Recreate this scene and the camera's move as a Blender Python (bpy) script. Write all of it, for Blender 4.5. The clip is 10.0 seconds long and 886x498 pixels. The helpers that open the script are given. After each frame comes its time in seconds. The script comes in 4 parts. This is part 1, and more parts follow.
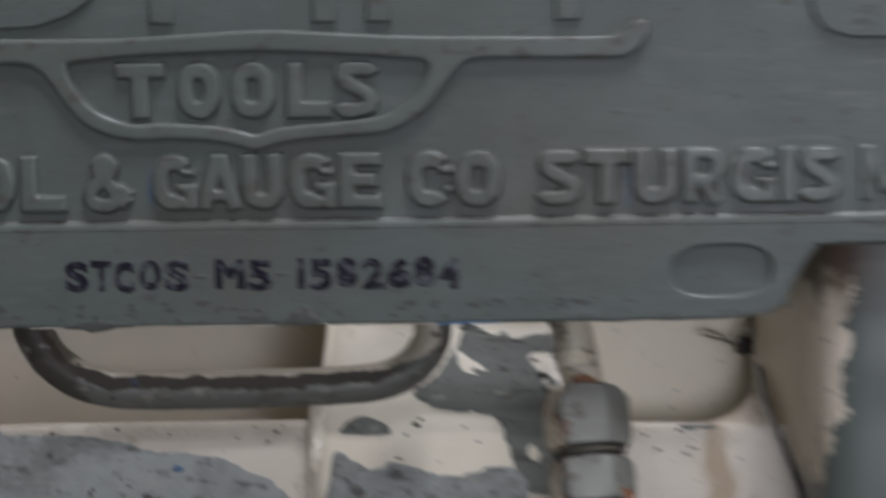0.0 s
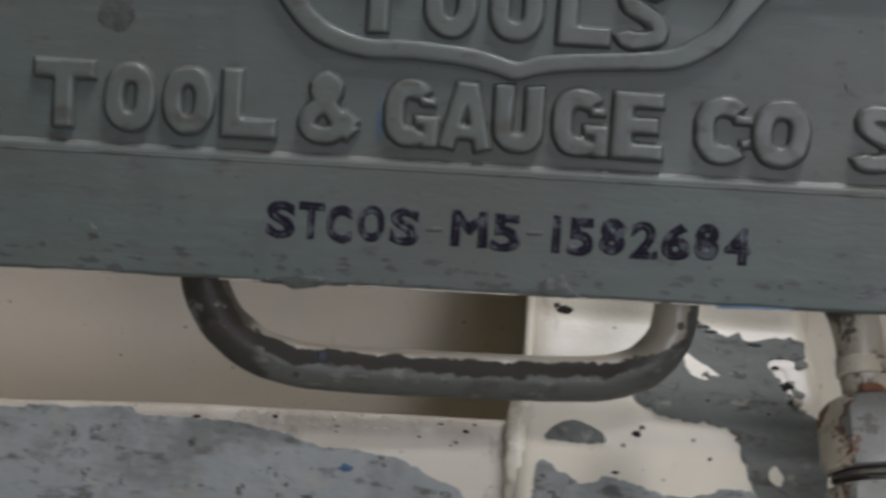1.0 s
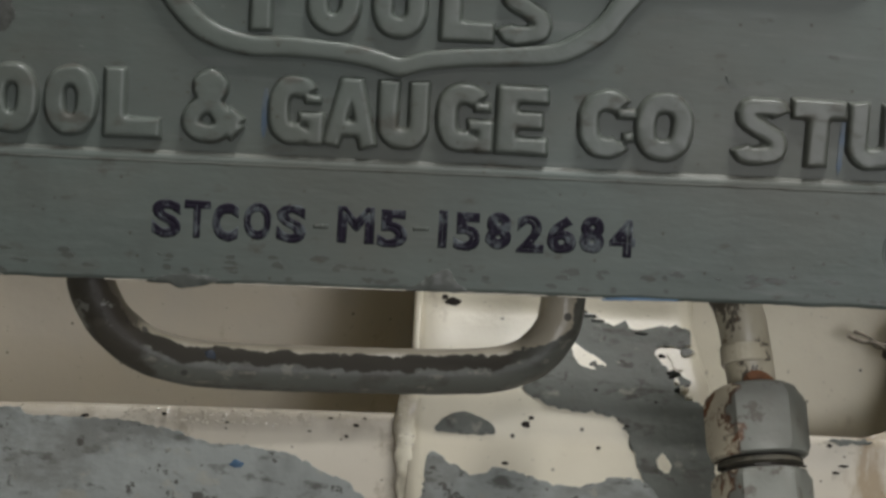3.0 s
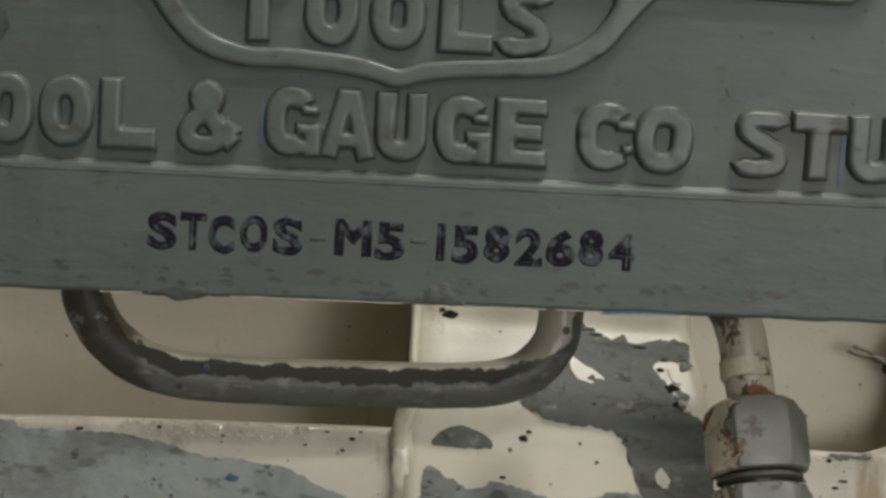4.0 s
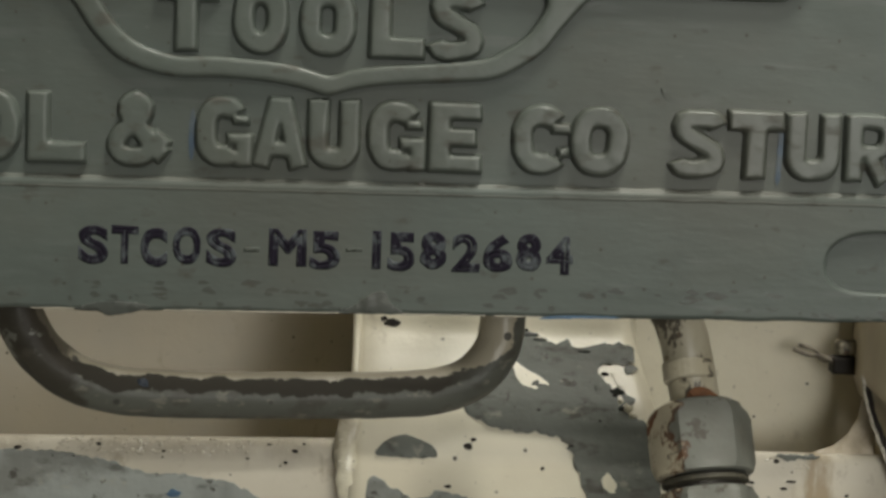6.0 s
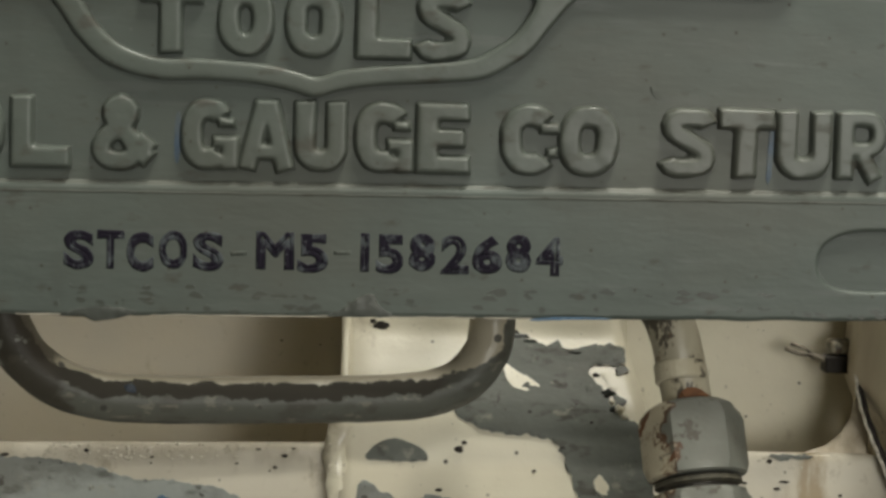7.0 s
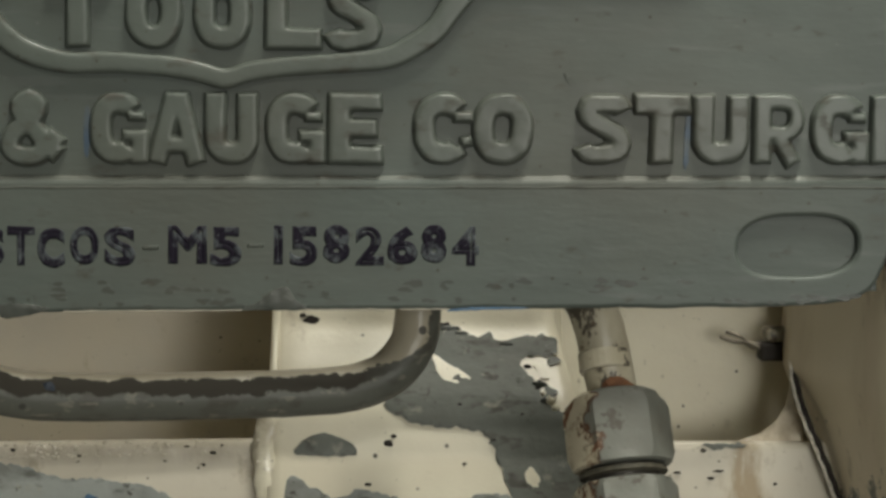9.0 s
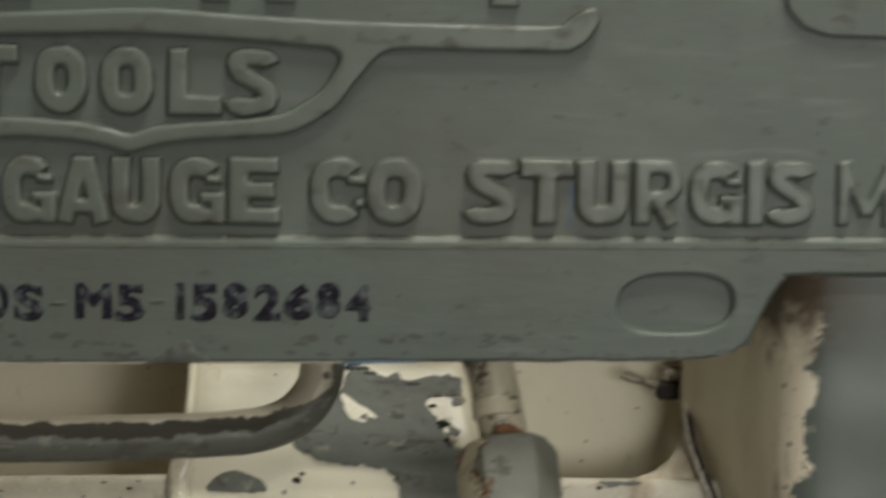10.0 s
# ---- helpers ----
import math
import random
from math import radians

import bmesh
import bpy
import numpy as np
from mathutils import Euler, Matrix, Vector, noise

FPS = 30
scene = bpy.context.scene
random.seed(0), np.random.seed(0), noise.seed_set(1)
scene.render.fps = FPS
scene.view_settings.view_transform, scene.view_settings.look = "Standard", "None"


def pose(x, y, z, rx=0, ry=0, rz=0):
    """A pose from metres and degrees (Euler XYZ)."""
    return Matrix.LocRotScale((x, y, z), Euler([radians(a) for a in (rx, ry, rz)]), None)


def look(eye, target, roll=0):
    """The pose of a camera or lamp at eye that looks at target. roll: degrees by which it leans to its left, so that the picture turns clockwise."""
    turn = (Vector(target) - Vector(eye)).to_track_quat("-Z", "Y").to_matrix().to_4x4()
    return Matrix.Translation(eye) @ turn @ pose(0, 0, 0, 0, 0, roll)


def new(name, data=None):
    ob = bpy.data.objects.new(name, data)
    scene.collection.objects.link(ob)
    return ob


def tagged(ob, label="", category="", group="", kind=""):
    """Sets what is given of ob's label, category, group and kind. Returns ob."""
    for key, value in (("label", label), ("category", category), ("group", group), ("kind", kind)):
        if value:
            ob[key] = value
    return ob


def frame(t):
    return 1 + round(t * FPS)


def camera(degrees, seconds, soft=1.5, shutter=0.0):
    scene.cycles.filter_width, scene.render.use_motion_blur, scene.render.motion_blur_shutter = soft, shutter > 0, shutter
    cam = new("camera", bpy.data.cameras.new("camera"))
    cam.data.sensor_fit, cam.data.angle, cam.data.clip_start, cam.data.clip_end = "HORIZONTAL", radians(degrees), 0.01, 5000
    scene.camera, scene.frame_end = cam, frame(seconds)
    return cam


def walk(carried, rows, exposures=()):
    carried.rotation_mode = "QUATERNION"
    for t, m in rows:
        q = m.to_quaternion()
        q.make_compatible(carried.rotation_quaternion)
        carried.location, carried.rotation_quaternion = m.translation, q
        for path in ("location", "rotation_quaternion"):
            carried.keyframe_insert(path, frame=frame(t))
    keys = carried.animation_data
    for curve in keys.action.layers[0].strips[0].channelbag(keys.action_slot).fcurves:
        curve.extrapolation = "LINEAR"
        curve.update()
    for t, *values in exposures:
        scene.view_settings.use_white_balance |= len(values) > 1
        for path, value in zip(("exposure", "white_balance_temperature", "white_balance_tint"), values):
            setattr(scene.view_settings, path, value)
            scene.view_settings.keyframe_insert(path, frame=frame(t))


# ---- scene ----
cam = camera(25.0, 10.0, soft=3.0, shutter=0.5)
PATH = [
    (0, (0.139, -0.513, 0.071), (-0.02, 1.465, -0.179), -0.6),
    (0.1, (0.128, -0.479, 0.064), (-0.055, 1.499, -0.166), -0.1),
    (0.2, (0.112, -0.439, 0.059), (-0.072, 1.54, -0.167), 0.6),
    (0.3, (0.101, -0.43, 0.056), (-0.062, 1.552, -0.161), 1.4),
    (0.4, (0.099, -0.432, 0.053), (-0.074, 1.549, -0.156), 1.5),
    (0.5, (0.09, -0.432, 0.048), (-0.059, 1.553, -0.144), 2.1),
    (0.7, (0.076, -0.433, 0.046), (-0.058, 1.553, -0.151), 2.4),
    (1, (0.052, -0.43, 0.035), (-0.021, 1.56, -0.151), 3.8),
    (1.5, (0.051, -0.431, 0.036), (0.051, 1.559, -0.16), 4.7),
    (2, (0.048, -0.429, 0.036), (0.074, 1.56, -0.166), 4.3),
    (2.5, (0.053, -0.431, 0.039), (0.088, 1.558, -0.164), 3.2),
    (4, (0.052, -0.427, 0.039), (0.094, 1.564, -0.151), 3.4),
    (4.5, (0.053, -0.425, 0.038), (0.104, 1.566, -0.146), 3.1),
    (5, (0.056, -0.422, 0.039), (0.115, 1.569, -0.145), 2.8),
    (5.5, (0.058, -0.419, 0.038), (0.125, 1.572, -0.144), 2.4),
    (6, (0.058, -0.422, 0.039), (0.136, 1.569, -0.143), 2.2),
    (7.5, (0.058, -0.417, 0.039), (0.15, 1.573, -0.142), 1.6),
    (8, (0.063, -0.418, 0.04), (0.152, 1.571, -0.141), 1.4),
    (8.5, (0.075, -0.418, 0.039), (0.153, 1.573, -0.141), 0.7),
    (9, (0.077, -0.415, 0.037), (0.162, 1.574, -0.144), 0.8),
    (9.5, (0.077, -0.418, 0.037), (0.191, 1.571, -0.14), 1.2),
    (9.7, (0.087, -0.423, 0.043), (0.166, 1.565, -0.151), 1.1),
    (9.8, (0.088, -0.424, 0.048), (0.175, 1.564, -0.154), 1.0),
    (10, (0.098, -0.435, 0.058), (0.188, 1.552, -0.152), 1.1),
]
walk(cam, [(t, look(eye, target, roll)) for t, eye, target, roll in PATH], [(0, -0.15, 5780, 27), (2.5, -0.14, 6080, 21), (5.5, -0.13, 6560, 15), (7.5, -0.02, 6680, 13), (10, -0.08, 6640, 13)])

# ---- light ----
world = bpy.data.worlds.new("workshop")
world.use_nodes = True
world.node_tree.nodes["Background"].inputs[0].default_value = (0.5, 0.52, 0.5, 1)
world.node_tree.nodes["Background"].inputs[1].default_value = 0.02
scene.world = world


def ceiling_lamp(x, y, z, w, d, watts, colour=(0.96, 0.97, 0.86)):
    data = bpy.data.lights.new("ceiling_lamp", "AREA")
    data.shape, data.size, data.size_y, data.energy, data.color = "RECTANGLE", w, d, watts, colour
    ob = new("tube_light", data)
    ob.matrix_world = pose(x, y, z)
    return ob


ceiling_lamp(0.38, -0.36, 1.60, 0.16, 1.0, 50)
ceiling_lamp(0.0, -2.60, 1.60, 1.2, 0.16, 28)

# unseen fill light added low in front, a little right, to brighten the interior
fill_light = bpy.data.lights.new("interior_fill", "AREA")
fill_light.shape, fill_light.size, fill_light.size_y, fill_light.energy, fill_light.color = "RECTANGLE", 0.36, 0.30, 4.0, (0.95, 0.97, 0.9)
new("interior_fill", fill_light).matrix_world = look((0.40, -1.00, 0.04), (0.08, 0.07, 0.0))

# ---- materials ----
MM = 0.001


class Mat:
    """A procedural material built up in layers, in object metres."""

    def __init__(self, name, colour, rough=0.45, metal=0.0):
        self.m = bpy.data.materials.new(name)
        self.m.use_nodes = True
        self.t = self.m.node_tree
        self.b = self.t.nodes["Principled BSDF"]
        self.b.inputs["Metallic"].default_value = metal
        self.coord = self.t.nodes.new("ShaderNodeTexCoord").outputs["Object"]
        self.colour = self.rgb(colour)
        self.rough = self.val(rough)
        self.metal = None
        self.normal = None

    def rgb(self, c):
        n = self.t.nodes.new("ShaderNodeRGB")
        n.outputs[0].default_value = (*c, 1)
        return n.outputs[0]

    def val(self, v):
        n = self.t.nodes.new("ShaderNodeValue")
        n.outputs[0].default_value = v
        return n.outputs[0]

    def noise(self, scale, detail=4, stretch=(1, 1, 1), shift=0.0, rough=0.55, distort=0.0):
        mp = self.t.nodes.new("ShaderNodeMapping")
        mp.inputs["Scale"].default_value = stretch
        mp.inputs["Location"].default_value = (shift, shift * 0.7, shift * 1.3)
        self.t.links.new(self.coord, mp.inputs["Vector"])
        n = self.t.nodes.new("ShaderNodeTexNoise")
        n.inputs["Scale"].default_value = scale
        n.inputs["Detail"].default_value = detail
        n.inputs["Roughness"].default_value = rough
        n.inputs["Distortion"].default_value = distort
        self.t.links.new(mp.outputs[0], n.inputs["Vector"])
        return n.outputs["Fac"]

    def cells(self, scale, shift=0.0):
        mp = self.t.nodes.new("ShaderNodeMapping")
        mp.inputs["Location"].default_value = (shift, shift, shift)
        self.t.links.new(self.coord, mp.inputs["Vector"])
        n = self.t.nodes.new("ShaderNodeTexVoronoi")
        n.inputs["Scale"].default_value = scale
        self.t.links.new(mp.outputs[0], n.inputs["Vector"])
        return n.outputs["Distance"]

    def math(self, op, a, b):
        n = self.t.nodes.new("ShaderNodeMath")
        n.operation = op
        for i, v in enumerate((a, b)):
            if isinstance(v, (int, float)):
                n.inputs[i].default_value = v
            else:
                self.t.links.new(v, n.inputs[i])
        return n.outputs[0]

    def step(self, src, lo, hi, to=(0, 1)):
        n = self.t.nodes.new("ShaderNodeMapRange")
        for key, v in (("From Min", lo), ("From Max", hi), ("To Min", to[0]), ("To Max", to[1])):
            n.inputs[key].default_value = v
        self.t.links.new(src, n.inputs["Value"])
        return n.outputs["Result"]

    def mix(self, fac, colour, rough=None, metal=None):
        n = self.t.nodes.new("ShaderNodeMix")
        n.data_type = "RGBA"
        self.t.links.new(fac, n.inputs["Factor"])
        self.t.links.new(self.colour, n.inputs["A"])
        n.inputs["B"].default_value = (*colour, 1)
        self.colour = n.outputs["Result"]
        if rough is not None:
            r = self.t.nodes.new("ShaderNodeMix")
            self.t.links.new(fac, r.inputs["Factor"])
            self.t.links.new(self.rough, r.inputs["A"])
            r.inputs["B"].default_value = rough
            self.rough = r.outputs["Result"]
        return self

    def bump(self, src, strength, metres):
        n = self.t.nodes.new("ShaderNodeBump")
        n.inputs["Strength"].default_value = strength
        n.inputs["Distance"].default_value = metres
        self.t.links.new(src, n.inputs["Height"])
        if self.normal is not None:
            self.t.links.new(self.normal, n.inputs["Normal"])
        self.normal = n.outputs["Normal"]
        return self

    def wet_coat(self, mask, scale):
        """A clear oily film whose beads glint."""
        n = self.t.nodes.new("ShaderNodeBump")
        n.inputs["Strength"].default_value = 1.0
        n.inputs["Distance"].default_value = 0.0016
        self.t.links.new(self.noise(scale, 2, (1, 1, 1), 21.0), n.inputs["Height"])
        self.t.links.new(n.outputs["Normal"], self.b.inputs["Coat Normal"])
        self.t.links.new(mask, self.b.inputs["Coat Weight"])
        self.b.inputs["Coat Roughness"].default_value = 0.06
        return self

    def axis(self, which):
        n = self.t.nodes.new("ShaderNodeSeparateXYZ")
        self.t.links.new(self.coord, n.inputs[0])
        return n.outputs[which]

    def uv(self, which):
        u = self.t.nodes.new("ShaderNodeUVMap")
        u.uv_map = "round"
        n = self.t.nodes.new("ShaderNodeSeparateXYZ")
        self.t.links.new(u.outputs[0], n.inputs[0])
        return n.outputs[which]

    def done(self):
        self.t.links.new(self.colour, self.b.inputs["Base Color"])
        self.t.links.new(self.rough, self.b.inputs["Roughness"])
        if self.normal is not None:
            self.t.links.new(self.normal, self.b.inputs["Normal"])
        return self.m


GREY = (0.086, 0.102, 0.091)
CREAM = (0.67, 0.63, 0.50)
GRIME = (0.055, 0.047, 0.036)
RUST = (0.135, 0.058, 0.026)


def grey_paint(name, colour=GREY, grime=0.62, rough=0.42, lumps=0.25, streaks=True, patchy=False, gloss=0.26):
    m = Mat(name, colour, rough)
    m.b.inputs["Specular IOR Level"].default_value = gloss
    m.mix(m.step(m.noise(45, 3), 0.4, 0.7, (0, 0.55)), tuple(c * 0.80 for c in colour))
    m.mix(m.step(m.noise(30, 5, (0.35, 1, 1), 3.1), 0.52, 0.72, (0, 0.5)), (0.123, 0.134, 0.12))
    m.mix(m.step(m.noise(260, 6, (0.5, 1, 1), 1.7), grime, grime + 0.1, (0, 0.75)), (0.055, 0.051, 0.042), 0.6)
    m.mix(m.step(m.noise(70, 8, (0.4, 1, 1.4), 6.4, 0.7), 0.60, 0.72, (0, 0.5)), (0.072, 0.068, 0.056), 0.55)
    m.mix(m.step(m.cells(210, 0.31), 0.05, 0.09, (0.8, 0)), (0.045, 0.038, 0.03), 0.6)
    m.mix(m.step(m.noise(800, 3, (0.3, 1, 1), 9.0), 0.72, 0.78, (0, 0.4)), (0.22, 0.23, 0.21))
    if streaks:
        m.mix(m.step(m.noise(420, 5, (0.10, 1, 1), 12.0), 0.58, 0.72, (0, 0.45)), (0.123, 0.134, 0.125), 0.3)
    m.mix(m.step(m.noise(22, 4, (0.6, 1, 1), 15.0), 0.47, 0.70, (0, 0.55)), (0.079, 0.077, 0.062))
    m.mix(m.step(m.noise(55, 5, (1, 1, 0.25), 18.0), 0.55, 0.75, (0, 0.45)), (0.063, 0.067, 0.06))
    if patchy:
        m.mix(m.step(m.noise(38, 8, (0.6, 1, 1), 23.0, 0.7), 0.50, 0.60, (0, 0.6)), (0.125, 0.125, 0.108), 0.5)
        m.mix(m.step(m.noise(75, 8, (0.8, 1, 1), 27.0, 0.7), 0.585, 0.635, (0, 0.6)), (0.30, 0.29, 0.24), 0.5)
        m.mix(m.step(m.noise(150, 7, (1, 1, 1), 29.0, 0.7), 0.605, 0.64, (0, 0.85)), (0.05, 0.045, 0.036), 0.5)
    wide = 0.4 if streaks else 1.0
    m.bump(m.noise(130, 4, (wide, 1, 1), 2.0), lumps, 0.0009)
    m.bump(m.noise(380, 4, (wide * 0.35, 1, 1), 5.0), lumps * 0.45, 0.0005)
    m.bump(m.noise(900, 3, (wide, 1, 1)), 0.09, 0.0003)
    return m.done()


def cream_paint(name, colour=CREAM, specks=0.05, stain=0.62, rough=0.38):
    m = Mat(name, colour, rough)
    m.mix(m.step(m.noise(28, 4), 0.4, 0.7, (0, 0.5)), (0.52, 0.46, 0.35))
    m.mix(m.step(m.noise(60, 8, (1, 1, 0.45), 4.2, 0.7), stain, stain + 0.14, (0, 0.7)), (0.26, 0.20, 0.125), 0.55)
    m.mix(m.step(m.noise(420, 6, (1, 1, 0.7), 7.7), 0.70, 0.76, (0, 0.6)), (0.16, 0.13, 0.09), 0.6)
    m.mix(m.step(m.cells(95, 0.2), specks, specks + 0.03, (0.95, 0)), (0.03, 0.025, 0.02), 0.7)
    m.mix(m.step(m.cells(330, 0.45), 0.045, 0.07, (0.7, 0)), (0.09, 0.07, 0.05), 0.7)
    m.bump(m.noise(150, 4), 0.25, 0.0008)
    m.bump(m.noise(1100, 3, (1, 1, 1), 3), 0.10, 0.0003)
    return m.done()


plate_paint = grey_paint("plate_grey_paint", rough=0.46, lumps=0.3)
chip_paint = grey_paint("chipped_grey_paint", (0.058, 0.063, 0.056), grime=0.55, rough=0.35, lumps=0.3)
letter_paint = grey_paint("letter_grey_paint", (0.092, 0.107, 0.094), grime=0.56, rough=0.36, lumps=0.3, streaks=False, gloss=0.28)
# lighter than the plate grey: the ledge step's highlight is put into its colour
ledge_paint = grey_paint("light_ledge_paint", (0.120, 0.130, 0.114), grime=0.53, rough=0.46, lumps=0.6)
flake_paint = grey_paint("flaking_grey_paint", (0.130, 0.138, 0.122), grime=0.56, rough=0.55, lumps=0.6, streaks=False, patchy=True)
rail_flake = grey_paint("flaking_rail_paint", (0.27, 0.288, 0.272), grime=0.57, rough=0.5, lumps=0.6, streaks=False, patchy=True)
cream = cream_paint("cream_enamel")
cream_far = cream_paint("cream_panel_paint", specks=0.02, stain=0.59, rough=0.55)
# a darker, greyer copy of the panel cream for the back panel
cream_darker = cream_paint("darker_panel_paint", (0.44, 0.405, 0.34), specks=0.02, stain=0.64, rough=0.6)


def glitter_paint():
    """Cream enamel with a wet, beaded, shiny surface."""
    m = Mat("glossy_beaded_cream", CREAM, 0.2)
    m.mix(m.step(m.noise(120, 5, (1, 1, 1), 2.2), 0.5, 0.72, (0, 0.8)), (0.36, 0.31, 0.23))
    m.mix(m.step(m.cells(150, 0.7), 0.05, 0.08, (0.9, 0)), (0.05, 0.04, 0.03))
    m.bump(m.noise(300, 2, (1, 1, 1), 1.0), 0.3, 0.0010)
    m.wet_coat(m.val(1.0), 260)
    return m.done()


def rail_paint():
    """Cream enamel, wet and beaded with oil along its upper edge."""
    m = Mat("oily_rail_enamel", (0.56, 0.515, 0.42), 0.46)
    m.mix(m.step(m.noise(28, 4), 0.4, 0.7, (0, 0.5)), (0.46, 0.41, 0.32))
    m.mix(m.step(m.noise(110, 7, (1, 1, 0.6), 4.2, 0.7), 0.58, 0.70, (0, 0.7)), (0.24, 0.19, 0.125), 0.5)
    m.mix(m.step(m.cells(240, 0.45), 0.06, 0.09, (0.8, 0)), (0.07, 0.055, 0.04), 0.6)
    wet = m.math("MULTIPLY", m.step(m.axis(2), -0.0595, -0.057), m.step(m.noise(45, 4, (1, 1, 1), 8.8), 0.44, 0.56))
    wet = m.math("MULTIPLY", wet, m.step(m.axis(0), 0.060, 0.052))
    m.mix(wet, (0.47, 0.425, 0.335), 0.3)
    run = m.math("ADD", m.axis(0), m.math("MULTIPLY", m.noise(90, 6, (1, 1, 0.3), 3.7, 0.65), 0.022))
    run = m.math("ABSOLUTE", m.math("SUBTRACT", run, 0.1835), 0.0)
    m.mix(m.step(run, 0.0048, 0.0008, (0, 0.8)), (0.27, 0.19, 0.09), 0.45)
    m.bump(m.noise(150, 4), 0.25, 0.0008)
    m.wet_coat(wet, 420)
    return m.done()


def leg_paint():
    """Cream enamel dulled by brown oil, its grey top coat broken away along a ragged line."""
    m = Mat("oily_cream_enamel", (0.62, 0.555, 0.44), 0.4)
    m.mix(m.step(m.noise(26, 5, (1, 1, 0.35), 1.1), 0.46, 0.70, (0, 0.8)), (0.36, 0.29, 0.20), 0.5)
    m.mix(m.step(m.noise(75, 8, (1, 1, 0.4), 5.5, 0.7), 0.58, 0.70, (0, 0.8)), (0.12, 0.09, 0.055), 0.5)
    m.mix(m.step(m.cells(130, 0.9), 0.065, 0.11, (0.9, 0)), (0.05, 0.045, 0.04))
    edge = m.math("ADD", m.axis(0), m.math("MULTIPLY", m.noise(170, 7, (1, 1, 1), 4.0, 0.75), 0.018))
    edge = m.math("ADD", edge, m.step(m.axis(2), -0.034, -0.075, (0, 0.011)))
    m.mix(m.step(edge, 0.2119, 0.2122), GREY, 0.42)
    rust = m.step(m.math("ADD", m.axis(2), m.math("MULTIPLY", m.noise(160, 5), 0.03)), 0.001, 0.013, (0, 0.95))
    m.mix(m.math("MULTIPLY", rust, m.step(m.axis(0), 0.216, 0.202, (0.15, 1))), (0.070, 0.045, 0.029), 0.6)
    m.bump(m.noise(150, 4), 0.2, 0.0008)
    return m.done()


def handle_paint():
    """Grey paint below, darker along the underside, brown grime above a ragged line and cream showing along the top."""
    m = Mat("worn_handle_paint", (0.105, 0.108, 0.092), 0.46)
    m.b.inputs["Specular IOR Level"].default_value = 0.3
    round_ = m.uv(1)
    wave = m.math("MULTIPLY", m.math("SUBTRACT", m.noise(170, 6, (1, 1, 1), 2.0, 0.65), 0.5), 0.20)
    v = m.math("ADD", round_, wave)
    m.mix(m.step(m.noise(200, 6, (0.6, 1, 1), 8.0), 0.52, 0.64, (0, 0.75)), (0.075, 0.070, 0.058), 0.45)
    m.mix(m.step(m.noise(420, 5, (0.5, 1, 1), 4.4), 0.60, 0.66, (0, 0.7)), (0.20, 0.19, 0.155), 0.45)
    upright = m.math("MULTIPLY", m.step(m.axis(0), 0.080, 0.088), m.step(m.axis(2), -0.034, -0.026))
    v = m.math("ADD", v, m.math("MULTIPLY", upright, 0.2))
    m.mix(m.step(v, 0.335, 0.305, (0, 0.9)), (0.050, 0.044, 0.034), 0.5)
    m.mix(m.math("MULTIPLY", m.step(v, 0.530, 0.541), m.step(m.math("ADD", m.axis(0), m.math("MULTIPLY", m.noise(140, 5, (1, 1, 1), 6.6), 0.012)), 0.092, 0.084, (0.25, 1))), (0.034, 0.030, 0.022), 0.72)
    m.mix(m.step(m.math("ADD", v, m.step(m.axis(0), 0.074, 0.086, (0, 0.03))), 0.645, 0.657), (0.36, 0.325, 0.25), 0.30)
    left = m.math("ADD", m.axis(0), m.math("MULTIPLY", m.noise(150, 6, (1, 1, 1), 5.0), 0.016))
    m.mix(m.step(left, 0.0015, 0.0045, (0.85, 0)), (0.038, 0.032, 0.023), 0.5)
    m.mix(m.math("MULTIPLY", m.step(left, 0.003, 0.0, (0, 1)), m.step(m.noise(120, 6, (1, 1, 1), 7.7, 0.65), 0.57, 0.59)), (0.14, 0.14, 0.12), 0.4)
    m.mix(m.step(m.cells(110, 0.5), 0.10, 0.13, (0.9, 0)), (0.05, 0.048, 0.042), 0.6)
    m.bump(m.noise(240, 4), 0.35, 0.0007)
    return m.done()


def fitting_paint(name, grey_from):
    """Plated steel under cream and grey paint, rusty where both are gone."""
    m = Mat(name, (0.43, 0.385, 0.29), 0.5)
    m.b.inputs["Specular IOR Level"].default_value = 0.28
    m.mix(m.step(m.noise(140, 7, (1, 1, 0.6), 3.3, 0.65), 0.55, 0.60), (0.24, 0.19, 0.13), 0.5)
    m.mix(m.step(m.noise(190, 7, (1, 1, 0.7), 6.1, 0.65), 0.57, 0.60), RUST, 0.75)
    edge = m.math("ADD", m.axis(0), m.math("MULTIPLY", m.noise(170, 6, (1, 1, 1), 9.0), 0.012))
    m.mix(m.step(edge, grey_from - 0.0009, grey_from - 0.0003), (0.09, 0.045, 0.024), 0.7)
    m.mix(m.step(edge, grey_from, grey_from + 0.0004), (0.150, 0.155, 0.135), 0.5)
    m.mix(m.step(m.noise(90, 5, (1, 1, 1), 2.9), 0.50, 0.66, (0, 0.5)), (0.13, 0.125, 0.105), 0.45)
    m.mix(m.step(m.noise(240, 6, (1, 1, 1), 1.4, 0.65), 0.58, 0.63, (0, 0.8)), (0.075, 0.066, 0.052), 0.5)
    m.bump(m.noise(260, 5), 0.4, 0.0007)
    return m.done()


